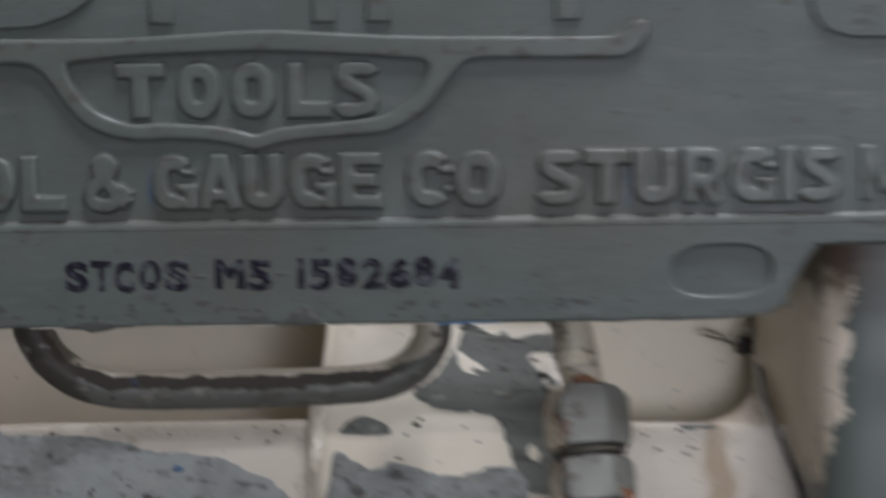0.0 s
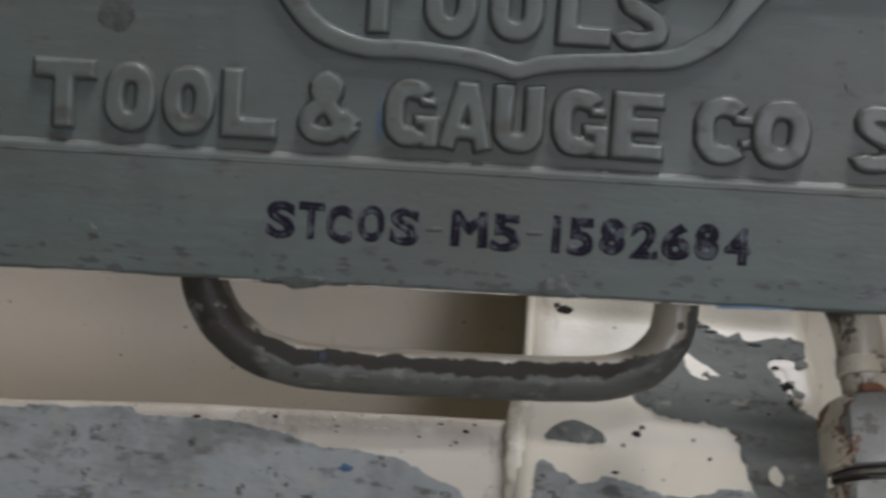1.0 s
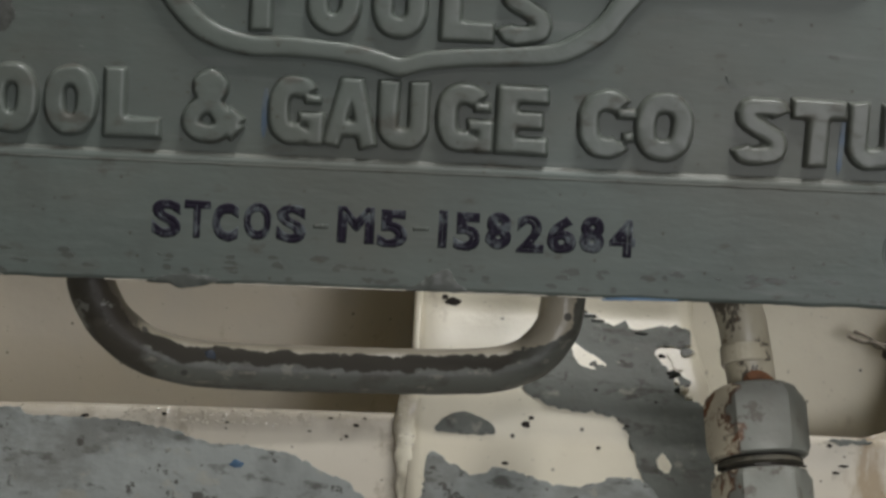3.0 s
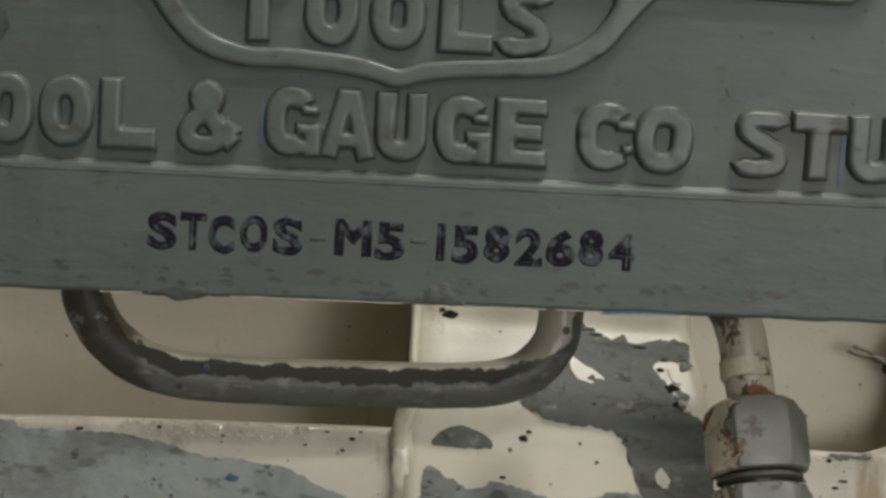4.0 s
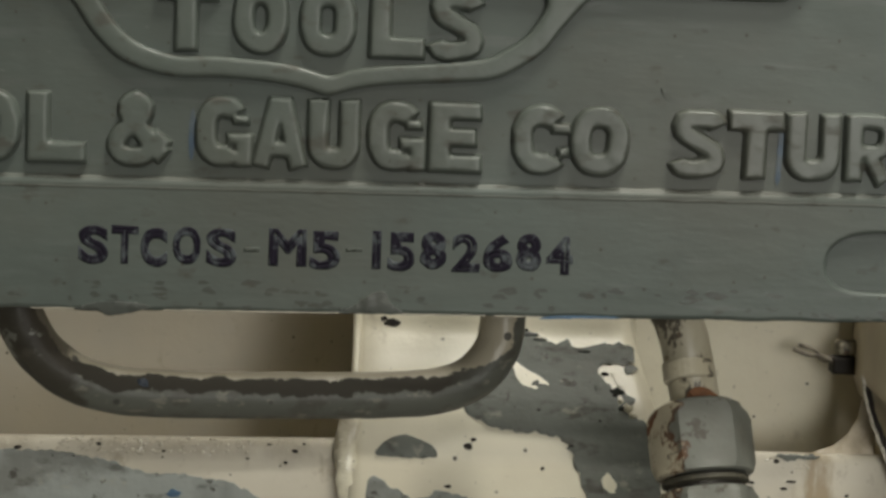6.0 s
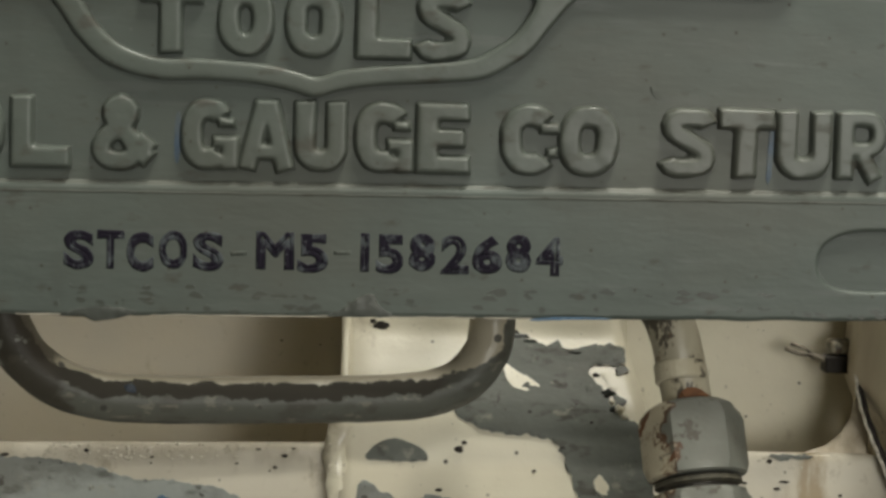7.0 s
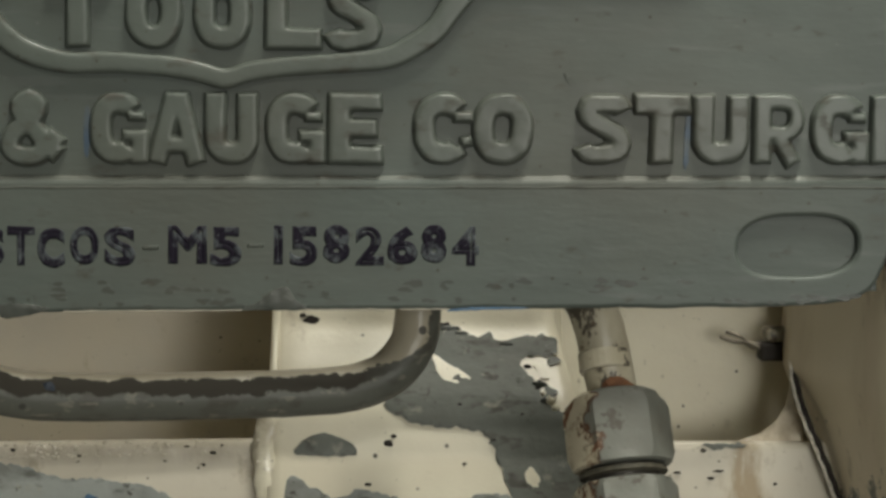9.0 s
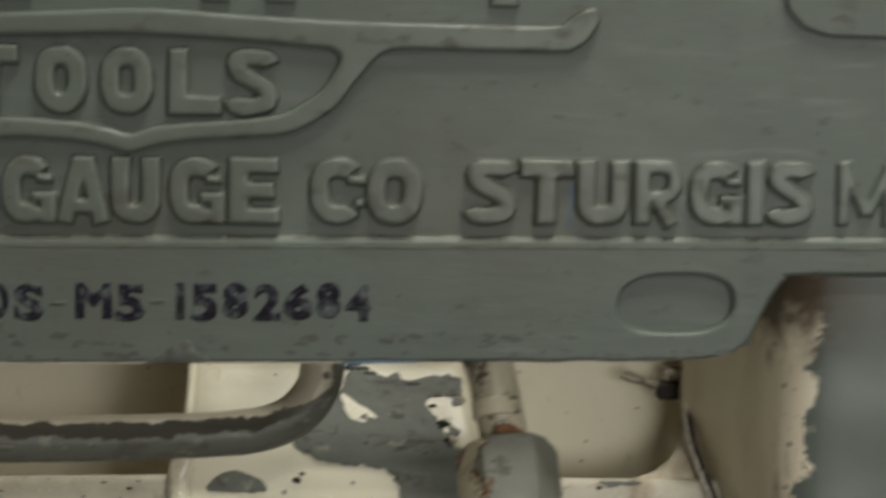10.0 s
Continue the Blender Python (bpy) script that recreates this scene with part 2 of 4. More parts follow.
def plain(name, colour, rough=0.5, metal=0.0, second=None, scale=200):
    m = Mat(name, colour, rough, metal)
    m.mix(m.step(m.noise(scale, 6), 0.42, 0.66, (0, 0.8)), second or tuple(c * 0.6 for c in colour))
    m.bump(m.noise(scale * 2.5, 4), 0.3, 0.0005)
    return m.done()


def ink_paint():
    """Purple-black ink, rubbed through to the grey in places."""
    m = Mat("stamping_ink", (0.009, 0.007, 0.014), 0.7)
    m.b.inputs["Specular IOR Level"].default_value = 0.15
    m.mix(m.step(m.noise(330, 5, (1, 1, 0.7), 3.0, 0.6), 0.50, 0.60, (0, 0.85)), (0.070, 0.080, 0.086), 0.5)
    m.mix(m.step(m.noise(900, 4), 0.62, 0.7, (0, 0.5)), (0.15, 0.16, 0.16))
    return m.done()


ink = ink_paint()
glitter = glitter_paint()
cream_rail = rail_paint()
oily = leg_paint()
stained = cream_paint("brown_stained_enamel", (0.52, 0.455, 0.35), stain=0.54)
handle_coat = handle_paint()
nut_coat = fitting_paint("chipped_nut_paint", 0.1345)


def grimy_paint(name, colour, dark, stretch):
    """Cream paint with hard-edged black-brown grime and soft olive stains."""
    m = Mat(name, colour, 0.4)
    m.mix(m.step(m.noise(70, 5, stretch, 1.1), 0.42, 0.66, (0, 0.7)), (0.27, 0.235, 0.155), 0.45)
    m.mix(m.step(m.noise(110, 7, stretch, 5.3, 0.65), dark, dark + 0.025, (0, 0.92)), (0.050, 0.040, 0.028), 0.5)
    m.mix(m.step(m.noise(300, 6, (1, 1, 1), 8.1), 0.62, 0.66, (0, 0.7)), (0.12, 0.075, 0.04), 0.6)
    m.bump(m.noise(260, 5), 0.35, 0.0006)
    return m.done()


tube_coat = grimy_paint("dirty_tube_paint", (0.42, 0.385, 0.295), 0.555, (1, 1, 0.45))
sleeve_coat = grimy_paint("pale_sleeve_paint", (0.62, 0.58, 0.47), 0.54, (0.8, 1, 1))
prong_steel = plain("dull_brown_steel", (0.20, 0.175, 0.135), 0.5, 0.5, (0.06, 0.05, 0.04), 500)
bare_steel = plain("bright_scratched_steel", (0.42, 0.39, 0.33), 0.4, 0.8, (0.30, 0.26, 0.20))
dark_steel = plain("dark_oily_steel", (0.045, 0.04, 0.033), 0.4, 0.3)
rusty = plain("brown_rust", (0.19, 0.082, 0.034), 0.85, 0, (0.085, 0.038, 0.02), 300)
blue_mark = plain("blue_paint_smear", (0.05, 0.11, 0.19), 0.5)
dark_blue = plain("dark_blue_paint", (0.030, 0.042, 0.062), 0.5)
blue_trace = plain("rubbed_blue_paint", (0.036, 0.066, 0.105), 0.5, 0, (0.068, 0.085, 0.090))
black_crumb = plain("black_dirt", (0.025, 0.02, 0.016), 0.8)
edge_chip = plain("chipped_edge_primer", (0.36, 0.33, 0.27), 0.5, 0, (0.17, 0.16, 0.13), 300)
wall_coat = plain("workshop_wall_paint", (0.24, 0.24, 0.22), 0.8, 0, (0.20, 0.20, 0.18), 6)
floor_coat = plain("concrete", (0.20, 0.195, 0.18), 0.8, 0, (0.13, 0.13, 0.12), 5)


# ---- mesh helpers ----
def part(name, bm, material, parent=None, label=""):
    if isinstance(bm, bmesh.types.BMesh):
        me = bpy.data.meshes.new(name)
        bm.to_mesh(me)
        bm.free()
    else:
        me = bm
    me.materials.clear()
    me.materials.append(material)
    ob = new(name, me)
    ob.parent = parent
    if label:
        tagged(ob, label)
    return ob


def empty(name, label, category, group="", kind=""):
    return tagged(new(name), label, category, group, kind)


def smooth(ob, degrees=40):
    ob.data.shade_smooth()
    ob.data.set_sharp_from_angle(angle=radians(degrees))
    return ob


def curve_mesh(data):
    """A mesh out of curve data, which is then removed."""
    ob = new("shape", data)
    bpy.context.view_layer.update()
    me = bpy.data.meshes.new_from_object(ob.evaluated_get(bpy.context.evaluated_depsgraph_get()))
    bpy.data.objects.remove(ob)
    bpy.data.curves.remove(data)
    return me


UPRIGHT = Matrix.Rotation(radians(90), 4, "X")


def slab(outlines, front, back, bevel=0.0004, res=2):
    """A plate in the x-z plane from y = front to y = back, with rounded edges; later outlines are holes. Millimetres."""
    cu = bpy.data.curves.new("slab", "CURVE")
    cu.dimensions, cu.fill_mode = "2D", "BOTH"
    for pts in outlines:
        sp = cu.splines.new("POLY")
        sp.points.add(len(pts) - 1)
        for p, (x, z) in zip(sp.points, pts):
            p.co = (x * MM, z * MM, 0, 1)
        sp.use_cyclic_u = True
    half = (back - front) / 2 * MM
    cu.bevel_depth, cu.bevel_resolution, cu.offset, cu.extrude = bevel, res, -bevel, half - bevel
    me = curve_mesh(cu)
    me.transform(Matrix.Translation((0, (front + back) / 2 * MM, 0)) @ UPRIGHT)
    return me


def flow(pts, step=1.2, closed=False):
    """A smooth line (Catmull-Rom) through points of any dimension."""
    P = [Vector(p) for p in pts]
    n, out = len(P), []
    for i in range(n if closed else n - 1):
        if closed:
            a, b, c, d = (P[(i + k) % n] for k in (-1, 0, 1, 2))
        else:
            a, b, c, d = P[max(i - 1, 0)], P[i], P[i + 1], P[min(i + 2, n - 1)]
        m = max(2, int((c - b).length / step))
        for j in range(m):
            t = j / m
            out.append(0.5 * (2 * b + (c - a) * t + (2 * a - 5 * b + 4 * c - d) * t * t + (3 * b - a - 3 * c + d) * t ** 3))
    if not closed:
        out.append(P[-1])
    return out


def sweep(pts, radius, sides=20, squash=1.0, wobble=0.0, caps=True):
    """A rod along points in millimetres; v of its map runs round it, 0.75 on top."""
    bm = bmesh.new()
    uv = bm.loops.layers.uv.new("round")
    rings, n = [], len(pts)
    for i, p in enumerate(pts):
        p = Vector(p)
        d = (Vector(pts[min(i + 1, n - 1)]) - Vector(pts[max(i - 1, 0)])).normalized()
        side = d.cross(Vector((0, 1, 0))).normalized()
        front = Vector((0, -1, 0))
        front = (front - d * front.dot(d)).normalized()
        r = radius[i] if isinstance(radius, (list, tuple)) else radius
        ring = []
        for k in range(sides):
            a = 2 * math.pi * k / sides
            rr = r * (1 + wobble * noise.noise(p * 0.35 + Vector((k * 0.7, 0, 0))))
            ring.append(bm.verts.new((p - front * (rr * math.cos(a) * squash) + side * (rr * math.sin(a) * -1)) * MM))
        rings.append(ring)
    for i in range(n - 1):
        for k in range(sides):
            k2 = (k + 1) % sides
            f = bm.faces.new((rings[i][k], rings[i][k2], rings[i + 1][k2], rings[i + 1][k]))
            f.smooth = True
            for loop, (u, v) in zip(f.loops, ((i, k), (i, k + 1), (i + 1, k + 1), (i + 1, k))):
                loop[uv].uv = (u / n, v / sides)
    if caps:
        bm.faces.new(rings[0])
        bm.faces.new(rings[-1])
    bmesh.ops.recalc_face_normals(bm, faces=bm.faces)
    return bm


def lathe(profile, centre, axis, sides=28, hexed=()):
    """A turned part: (radius, height) in millimetres up an axis; rows in hexed take a six-sided outline, a flat to the front."""
    bm = bmesh.new()
    turn = Vector((0, 0, 1)).rotation_difference(Vector(axis)).to_matrix().to_4x4()
    v = turn.inverted() @ Vector((0, -1, 0))
    facing = math.atan2(v.y, v.x)
    rows = []
    for j, (r, h) in enumerate(profile):
        ring = []
        for k in range(sides):
            a = 2 * math.pi * (k + 0.5) / sides
            rr = r
            if j in hexed:
                rr = r * math.cos(math.pi / 6) / math.cos((a - facing + math.pi / 6) % (math.pi / 3) - math.pi / 6)
            ring.append(bm.verts.new(Vector(centre) * MM + (turn @ Vector((rr * math.cos(a), rr * math.sin(a), h))) * MM))
        rows.append(ring)
    for a, b in zip(rows, rows[1:]):
        for k in range(sides):
            bm.faces.new((a[k], a[(k + 1) % sides], b[(k + 1) % sides], b[k]))
    bm.faces.new(rows[0])
    bm.faces.new(rows[-1])
    bmesh.ops.recalc_face_normals(bm, faces=bm.faces)
    return bm


def ragged(pts, amount, step=0.7, seed=0.0):
    """A closed outline, smoothed and broken by noise. Millimetres."""
    out = []
    for p in flow(pts, step, True):
        q = Vector((p[0] * 0.55 + seed, p[1] * 0.55, seed))
        r = Vector((p[0] * 1.7 + seed, p[1] * 1.7, seed + 5))
        out.append((p[0] + amount * (noise.noise(q) + 0.6 * noise.noise(r)), p[1] + amount * (noise.noise(q + Vector((9, 4, 2))) + 0.6 * noise.noise(r + Vector((7, 1, 3))))))
    return out


def skin(outline, surface, thick=0.25, cuts=1.5):
    """A thin coat with that outline (x, z) lying on a surface y(x, z), in millimetres."""
    bm = bmesh.new()
    vs = [bm.verts.new((x, 0, z)) for x, z in outline]
    es = [bm.edges.new((vs[i], vs[(i + 1) % len(vs)])) for i in range(len(vs))]
    bmesh.ops.triangle_fill(bm, use_beauty=True, edges=es, normal=(0, -1, 0))
    zs, xs = [z for x, z in outline], [x for x, z in outline]
    k = min(zs) + cuts
    while k < max(zs):
        bmesh.ops.bisect_plane(bm, geom=bm.verts[:] + bm.edges[:] + bm.faces[:], plane_co=(0, 0, k), plane_no=(0, 0, 1))
        k += cuts
    k = min(xs) + 6
    while k < max(xs):
        bmesh.ops.bisect_plane(bm, geom=bm.verts[:] + bm.edges[:] + bm.faces[:], plane_co=(k, 0, 0), plane_no=(1, 0, 0))
        k += 6
    bmesh.ops.triangulate(bm, faces=bm.faces)
    rim = {v for e in bm.edges if e.is_boundary for v in e.verts}
    border = [e for e in bm.edges if e.is_boundary]
    for e in border:
        e.smooth = False
    for v in bm.verts:
        x, z = v.co.x, v.co.z
        lift = thick * (0.75 + 0.5 * noise.noise(Vector((x * 0.4, z * 0.4, 3))))
        v.co = Vector((x, surface(x, z) - (lift * 0.6 if v in rim else lift), z))
    for f in bm.faces:
        f.smooth = True
    ext = bmesh.ops.extrude_edge_only(bm, edges=border)["geom"]
    for v in ext:
        if isinstance(v, bmesh.types.BMVert):
            v.co.y = surface(v.co.x, v.co.z) + 0.15
    bmesh.ops.scale(bm, vec=(MM, MM, MM), verts=bm.verts)
    bmesh.ops.recalc_face_normals(bm, faces=bm.faces)
    return bm


def crumb(x, y, z, size, seed):
    """A small rough lump of dirt. Millimetres."""
    bm = bmesh.new()
    bmesh.ops.create_icosphere(bm, subdivisions=2, radius=1)
    for v in bm.verts:
        k = 1 + 0.55 * noise.noise(v.co * 1.4 + Vector((seed, 0, 0)))
        v.co = Vector((x + v.co.x * size[0] * k, y + v.co.y * size[1] * k, z + v.co.z * size[2] * k)) * MM
    return bm


def box(x0, x1, y0, y1, z0, z1, bevel=0.0):
    bm = bmesh.new()
    bmesh.ops.create_cube(bm, size=1)
    for v in bm.verts:
        v.co = Vector(((x0, x1)[v.co.x > 0], (y0, y1)[v.co.y > 0], (z0, z1)[v.co.z > 0])) * MM
    if bevel:
        bmesh.ops.bevel(bm, geom=bm.edges[:], offset=bevel * MM, segments=3, affect="EDGES", profile=0.5)
    return bm


def cast_soft(me, voxel, rounds):
    """The mesh as a casting would give it: one skin, its edges softened."""
    ob = new("shape", me)
    m = ob.modifiers.new("skin", "REMESH")
    m.mode, m.voxel_size = "VOXEL", voxel
    m = ob.modifiers.new("soft", "SMOOTH")
    m.factor, m.iterations = 0.5, rounds
    bpy.context.view_layer.update()
    out = bpy.data.meshes.new_from_object(ob.evaluated_get(bpy.context.evaluated_depsgraph_get()))
    bpy.data.objects.remove(ob)
    bpy.data.meshes.remove(me)
    return out


def glyph(char, x0, x1, z0, z1, front, bevel):
    """The outline of one character of the built-in font in a thick line, fitted to a box in the x-z plane. Millimetres."""
    cu = bpy.data.curves.new("glyph", "FONT")
    cu.body, cu.size = char, (z1 - z0) * 1.38 * MM
    cu.fill_mode, cu.bevel_depth, cu.bevel_resolution, cu.resolution_u = "NONE", bevel * MM, 1, 5
    me = curve_mesh(cu)
    co = np.empty(len(me.vertices) * 3)
    me.vertices.foreach_get("co", co)
    co = co.reshape(-1, 3)
    lo, hi = co.min(0), co.max(0)
    w, h = hi[0] - lo[0], hi[1] - lo[1]
    out = np.empty_like(co)
    out[:, 0] = (x0 + (co[:, 0] - lo[0]) / w * (x1 - x0)) * MM
    out[:, 2] = (z0 + (co[:, 1] - lo[1]) / h * (z1 - z0)) * MM
    out[:, 1] = front * MM - (co[:, 2] - hi[2]) * 0.16
    for i, (x, y, z) in enumerate(out):
        w = noise.noise_vector(Vector((x, 0, z)) * 528 + Vector((x0, 0, 0))) * 0.20
        out[i] += np.array((w.x, 0, w.z)) * MM
    me.vertices.foreach_set("co", out.ravel())
    me.update()
    return me


def oval(cx, cz, rx, rz, power=0.8, start=0.0, end=360.0, n=28):
    """Points round a squarish oval, in degrees from the right, anticlockwise."""
    out = []
    for k in range(n + 1):
        a = radians(start + (end - start) * k / n)
        c, d = math.cos(a), math.sin(a)
        out.append((cx + rx * math.copysign(abs(c) ** power, c), cz + rz * math.copysign(abs(d) ** power, d)))
    return out


def strokes(ch, w, h, s):
    """The centre lines and widths of a heavy block letter in a box w by h, with strokes about s wide."""
    r = s / 2
    if ch == "T":
        return [([(0, h - r * 0.95), (w, h - r * 0.95)], s * 0.95), ([(w / 2, 0), (w / 2, h - r)], s * 1.05)]
    if ch == "L":
        return [([(r, 0), (r, h)], s * 1.05), ([(0, r), (w, r)], s * 0.98)]
    if ch == "I":
        return [([(w / 2, 0), (w / 2, h)], s)]
    if ch == "E":
        t = s * 0.86
        return [([(r, 0), (r, h)], s * 1.05)] + [([(0, z), (w * k, z)], t) for z, k in ((t / 2, 1.0), (h * 0.5, 0.9), (h - t / 2, 0.98))]
    if ch == "O":
        return [(oval(w / 2, h / 2, w / 2 - r, h / 2 - r), s)]
    if ch == "U":
        return [([(r, h), (r, h * 0.42)] + oval(w / 2, h * 0.36, w / 2 - r, h * 0.36 - r, 0.85, 180, 360, 14) + [(w - r, h * 0.42), (w - r, h)], s)]
    if ch == "C":
        return [(oval(w / 2, h / 2, w / 2 - r, h / 2 - r, 0.8, 38, 322), s), ([(w * 0.62, h * 0.66), (w, h * 0.66)], s * 0.55), ([(w - r * 0.7, h * 0.24), (w - r * 0.7, h * 0.42)], s * 0.6)]
    if ch == "G":
        return [(oval(w * 0.48, h / 2, w * 0.48 - r, h / 2 - r, 0.8, 35, 318), s), ([(w * 0.60, h * 0.66), (w * 0.95, h * 0.66)], s * 0.5), ([(w * 0.52, h * 0.40), (w, h * 0.40)], s * 0.6), ([(w - r * 0.8, 0), (w - r * 0.8, h * 0.46)], s * 0.85)]
    if ch == "A":
        return [([(r * 0.85, 0), (w * 0.46, h * 0.97)], s * 0.86), ([(w - r * 0.85, 0), (w * 0.54, h * 0.97)], s * 0.86), ([(w * 0.30, h - r * 0.5), (w * 0.70, h - r * 0.5)], s * 0.5), ([(w * 0.25, h * 0.27), (w * 0.75, h * 0.27)], s * 0.75)]
    if ch == "R":
        t, c = s * 0.75, h * 0.36 + s * 0.25
        top = h - t / 2
        bowl = [(r, top), (w * 0.58, top)] + oval(w * 0.58, (top + c) / 2, w * 0.42 - t / 2, (top - c) / 2, 0.85, 90, -90, 10) + [(w * 0.55, c), (r, c)]
        return [([(r * 0.9, 0), (r * 0.9, h)], s * 0.9), (bowl, t), ([(w * 0.50, h * 0.40), (w - s * 0.42, 0)], s * 0.82)]
    if ch == "M":
        t = s * 0.74
        return [([(t / 2, 0), (t / 2, h)], t), ([(w - t / 2, 0), (w - t / 2, h)], t), ([(t / 2, h * 0.95), (w / 2, h * 0.15)], t * 0.8), ([(w - t / 2, h * 0.95), (w / 2, h * 0.15)], t * 0.8)]
    if ch == "S":
        pts = [(w * 0.86, h * 0.72), (w * 0.78, h * 0.83), (w * 0.55, h - r * 0.95), (w * 0.24, h * 0.83), (w * 0.24, h * 0.66), (w * 0.52, h * 0.53), (w * 0.80, h * 0.38), (w * 0.80, h * 0.22), (w * 0.50, r * 0.95), (w * 0.22, h * 0.16), (w * 0.14, h * 0.29)]
        return [([tuple(p) for p in flow(pts, 0.9)], s * 0.9)]
    if ch == "&":
        pts = [(w * 0.90, h * 0.12), (w * 0.70, h * 0.30), (w * 0.36, h * 0.66), (w * 0.30, h * 0.80), (w * 0.44, h * 0.90), (w * 0.58, h * 0.80), (w * 0.52, h * 0.64), (w * 0.24, h * 0.44), (w * 0.15, h * 0.25), (w * 0.30, h * 0.13), (w * 0.56, h * 0.14), (w * 0.76, h * 0.30), (w * 0.90, h * 0.44)]
        return [([tuple(p) for p in flow(pts, 0.9)], s * 0.90)]
    return []


def cast_letter(ch, x0, x1, z0, z1, front, back, s=5.0, draft=0.7):
    """A raised cast letter: tapered strokes run together into one softened skin. Millimetres."""
    bm = bmesh.new()
    for pts, width in strokes(ch, x1 - x0, z1 - z0, s):
        P = [Vector(p) for p in pts]
        closed = (P[0] - P[-1]).length < 0.01
        if closed:
            P = P[:-1]
        n, rings = len(P), []
        for i, p in enumerate(P):
            a, b = (P[i - 1], P[(i + 1) % n]) if closed else (P[max(i - 1, 0)], P[min(i + 1, n - 1)])
            d = (b - a).normalized()
            side = Vector((-d.y, d.x))
            end = 0 if closed else (1 if i == 0 else -1 if i == n - 1 else 0)
            ring = []
            for off, y in ((1, back), (1, front + 1.6), (0.5, front), (-0.5, front), (-1, front + 1.6), (-1, back)):
                k = width / 2 if abs(off) == 1 else width / 2 - draft
                q = p + side * math.copysign(k, off) + (d * end * draft if abs(off) < 1 else Vector((0, 0)))
                ring.append(bm.verts.new((x0 + q.x, y, z0 + q.y)))
            rings.append(ring)
        for i in range(n if closed else n - 1):
            a, b = rings[i], rings[(i + 1) % n]
            for k in range(6):
                bm.faces.new((a[k], a[(k + 1) % 6], b[(k + 1) % 6], b[k]))
        if not closed:
            bm.faces.new(rings[0])
            bm.faces.new(rings[-1][::-1])
    bmesh.ops.recalc_face_normals(bm, faces=bm.faces)
    for v in bm.verts:
        q = v.co * 0.33
        w = noise.noise_vector(q) * 0.28 + noise.noise_vector(q * 3.1) * 0.08
        v.co = (v.co + Vector((w.x, w.y * 0.4, w.z))) * MM
    me = bpy.data.meshes.new("letter")
    bm.to_mesh(me)
    bm.free()
    return cast_soft(me, 0.00030, 13)


# ---- the room, seen by nobody but the light ----
def room():
    for name, b, m in (("floor", box(-3000, 3000, -3000, 3000, -1150, -1100), floor_coat),
                       ("ceiling", box(-3000, 3000, -3000, 3000, 1750, 1800), wall_coat),
                       ("wall_north", box(-3000, 3000, 3000, 3100, -1100, 1750), wall_coat),
                       ("wall_south", box(-3000, 3000, -3100, -3000, -1100, 1750), wall_coat),
                       ("wall_east", box(3000, 3100, -3100, 3100, -1100, 1750), wall_coat),
                       ("wall_west", box(-3100, -3000, -3100, 3100, -1100, 1750), wall_coat)):
        tagged(part(name, b, m), "plain painted workshop " + name.split("_")[0], name.split("_")[0], kind="structure")


room()


# ---- the front casting with its lettering ----
plate = empty("machine_nameplate", "grey-painted cast machine front bar with raised lettering", "machine plate")


def ledge(x):
    return 12.7 + 0.011 * x


def foot(x):
    return -15.0 + 0.0155 * x


UPPER = 1.6


def front_casting():
    top = [(x, ledge(x) - 2) for x in (252, 100, 0, -60, -140)]
    # the face runs on unseen to 300 mm, keeping overhead light from the interior
    smooth(part("upper_face", slab([[(-140, 300), (252, 300)] + top], UPPER, 9.0, 0.0006), plate_paint, plate))
    low = [(-140 + 2 * i, foot(-140 + 2 * i)) for i in range(151)]
    low = [(x, z + 0.35 * noise.noise(Vector((x * 0.11, 0, 0))) + 0.22 * noise.noise(Vector((x * 0.6, 3, 0)))) for x, z in low]
    corner = flow([(164, -12.4), (172, -12.0), (178.5, -11.3), (183, -10), (186, -7.6), (188.3, -2.8), (191.2, 2.9), (194.3, 6.4), (199, 7.2), (252, 7.9)], 1.5)
    outline = low + [tuple(p) for p in corner] + [(252, ledge(252)), (100, ledge(100)), (0, ledge(0)), (-140, ledge(-140))]
    hole = []
    for i in range(40):
        a = 2 * math.pi * i / 40
        c, s = math.cos(a), math.sin(a)
        hole.append((169.5 + 12.7 * math.copysign(abs(c) ** 0.74, c), 0.5 + 6.4 * math.copysign(abs(s) ** 0.80, s) + 0.5 * c))
    smooth(part("lower_band", slab([outline, hole], 0, 9.5, 0.0010, 4), plate_paint, plate))
    smooth(part("recessed_oval", slab([[(152, -10), (187, -9), (187, 10), (152, 10)]], 2.3, 8.6, 0.0002), plate_paint, plate))


front_casting()


def ledge_rib():
    """The sloping step between the upper face and the band, a little uneven."""
    bm = bmesh.new()
    rows = []
    for k in range(262):
        x = -140 + 1.5 * k
        w = 0.22 * noise.noise(Vector((x * 0.18, 1, 7))) + 0.10 * noise.noise(Vector((x * 0.9, 4, 2)))
        rows.append([bm.verts.new(Vector((x, y, ledge(x) + z + w * f)) * MM) for y, z, f in ((1.9, 0.95, 0.6), (1.25, 0.55, 1.0), (0.35, -0.75, 0.8), (-0.04, -1.5, 1.0), (-0.06, -1.9, 0.5), (1.9, -1.9, 0))])
    for a, b in zip(rows, rows[1:]):
        for k in range(5):
            bm.faces.new((a[k], b[k], b[k + 1], a[k + 1])).smooth = True
        bm.faces.new((a[5], b[5], b[0], a[0]))
    bm.faces.new(rows[0])
    bm.faces.new(rows[-1])
    bmesh.ops.recalc_face_normals(bm, faces=bm.faces)
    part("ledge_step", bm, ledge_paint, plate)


ledge_rib()


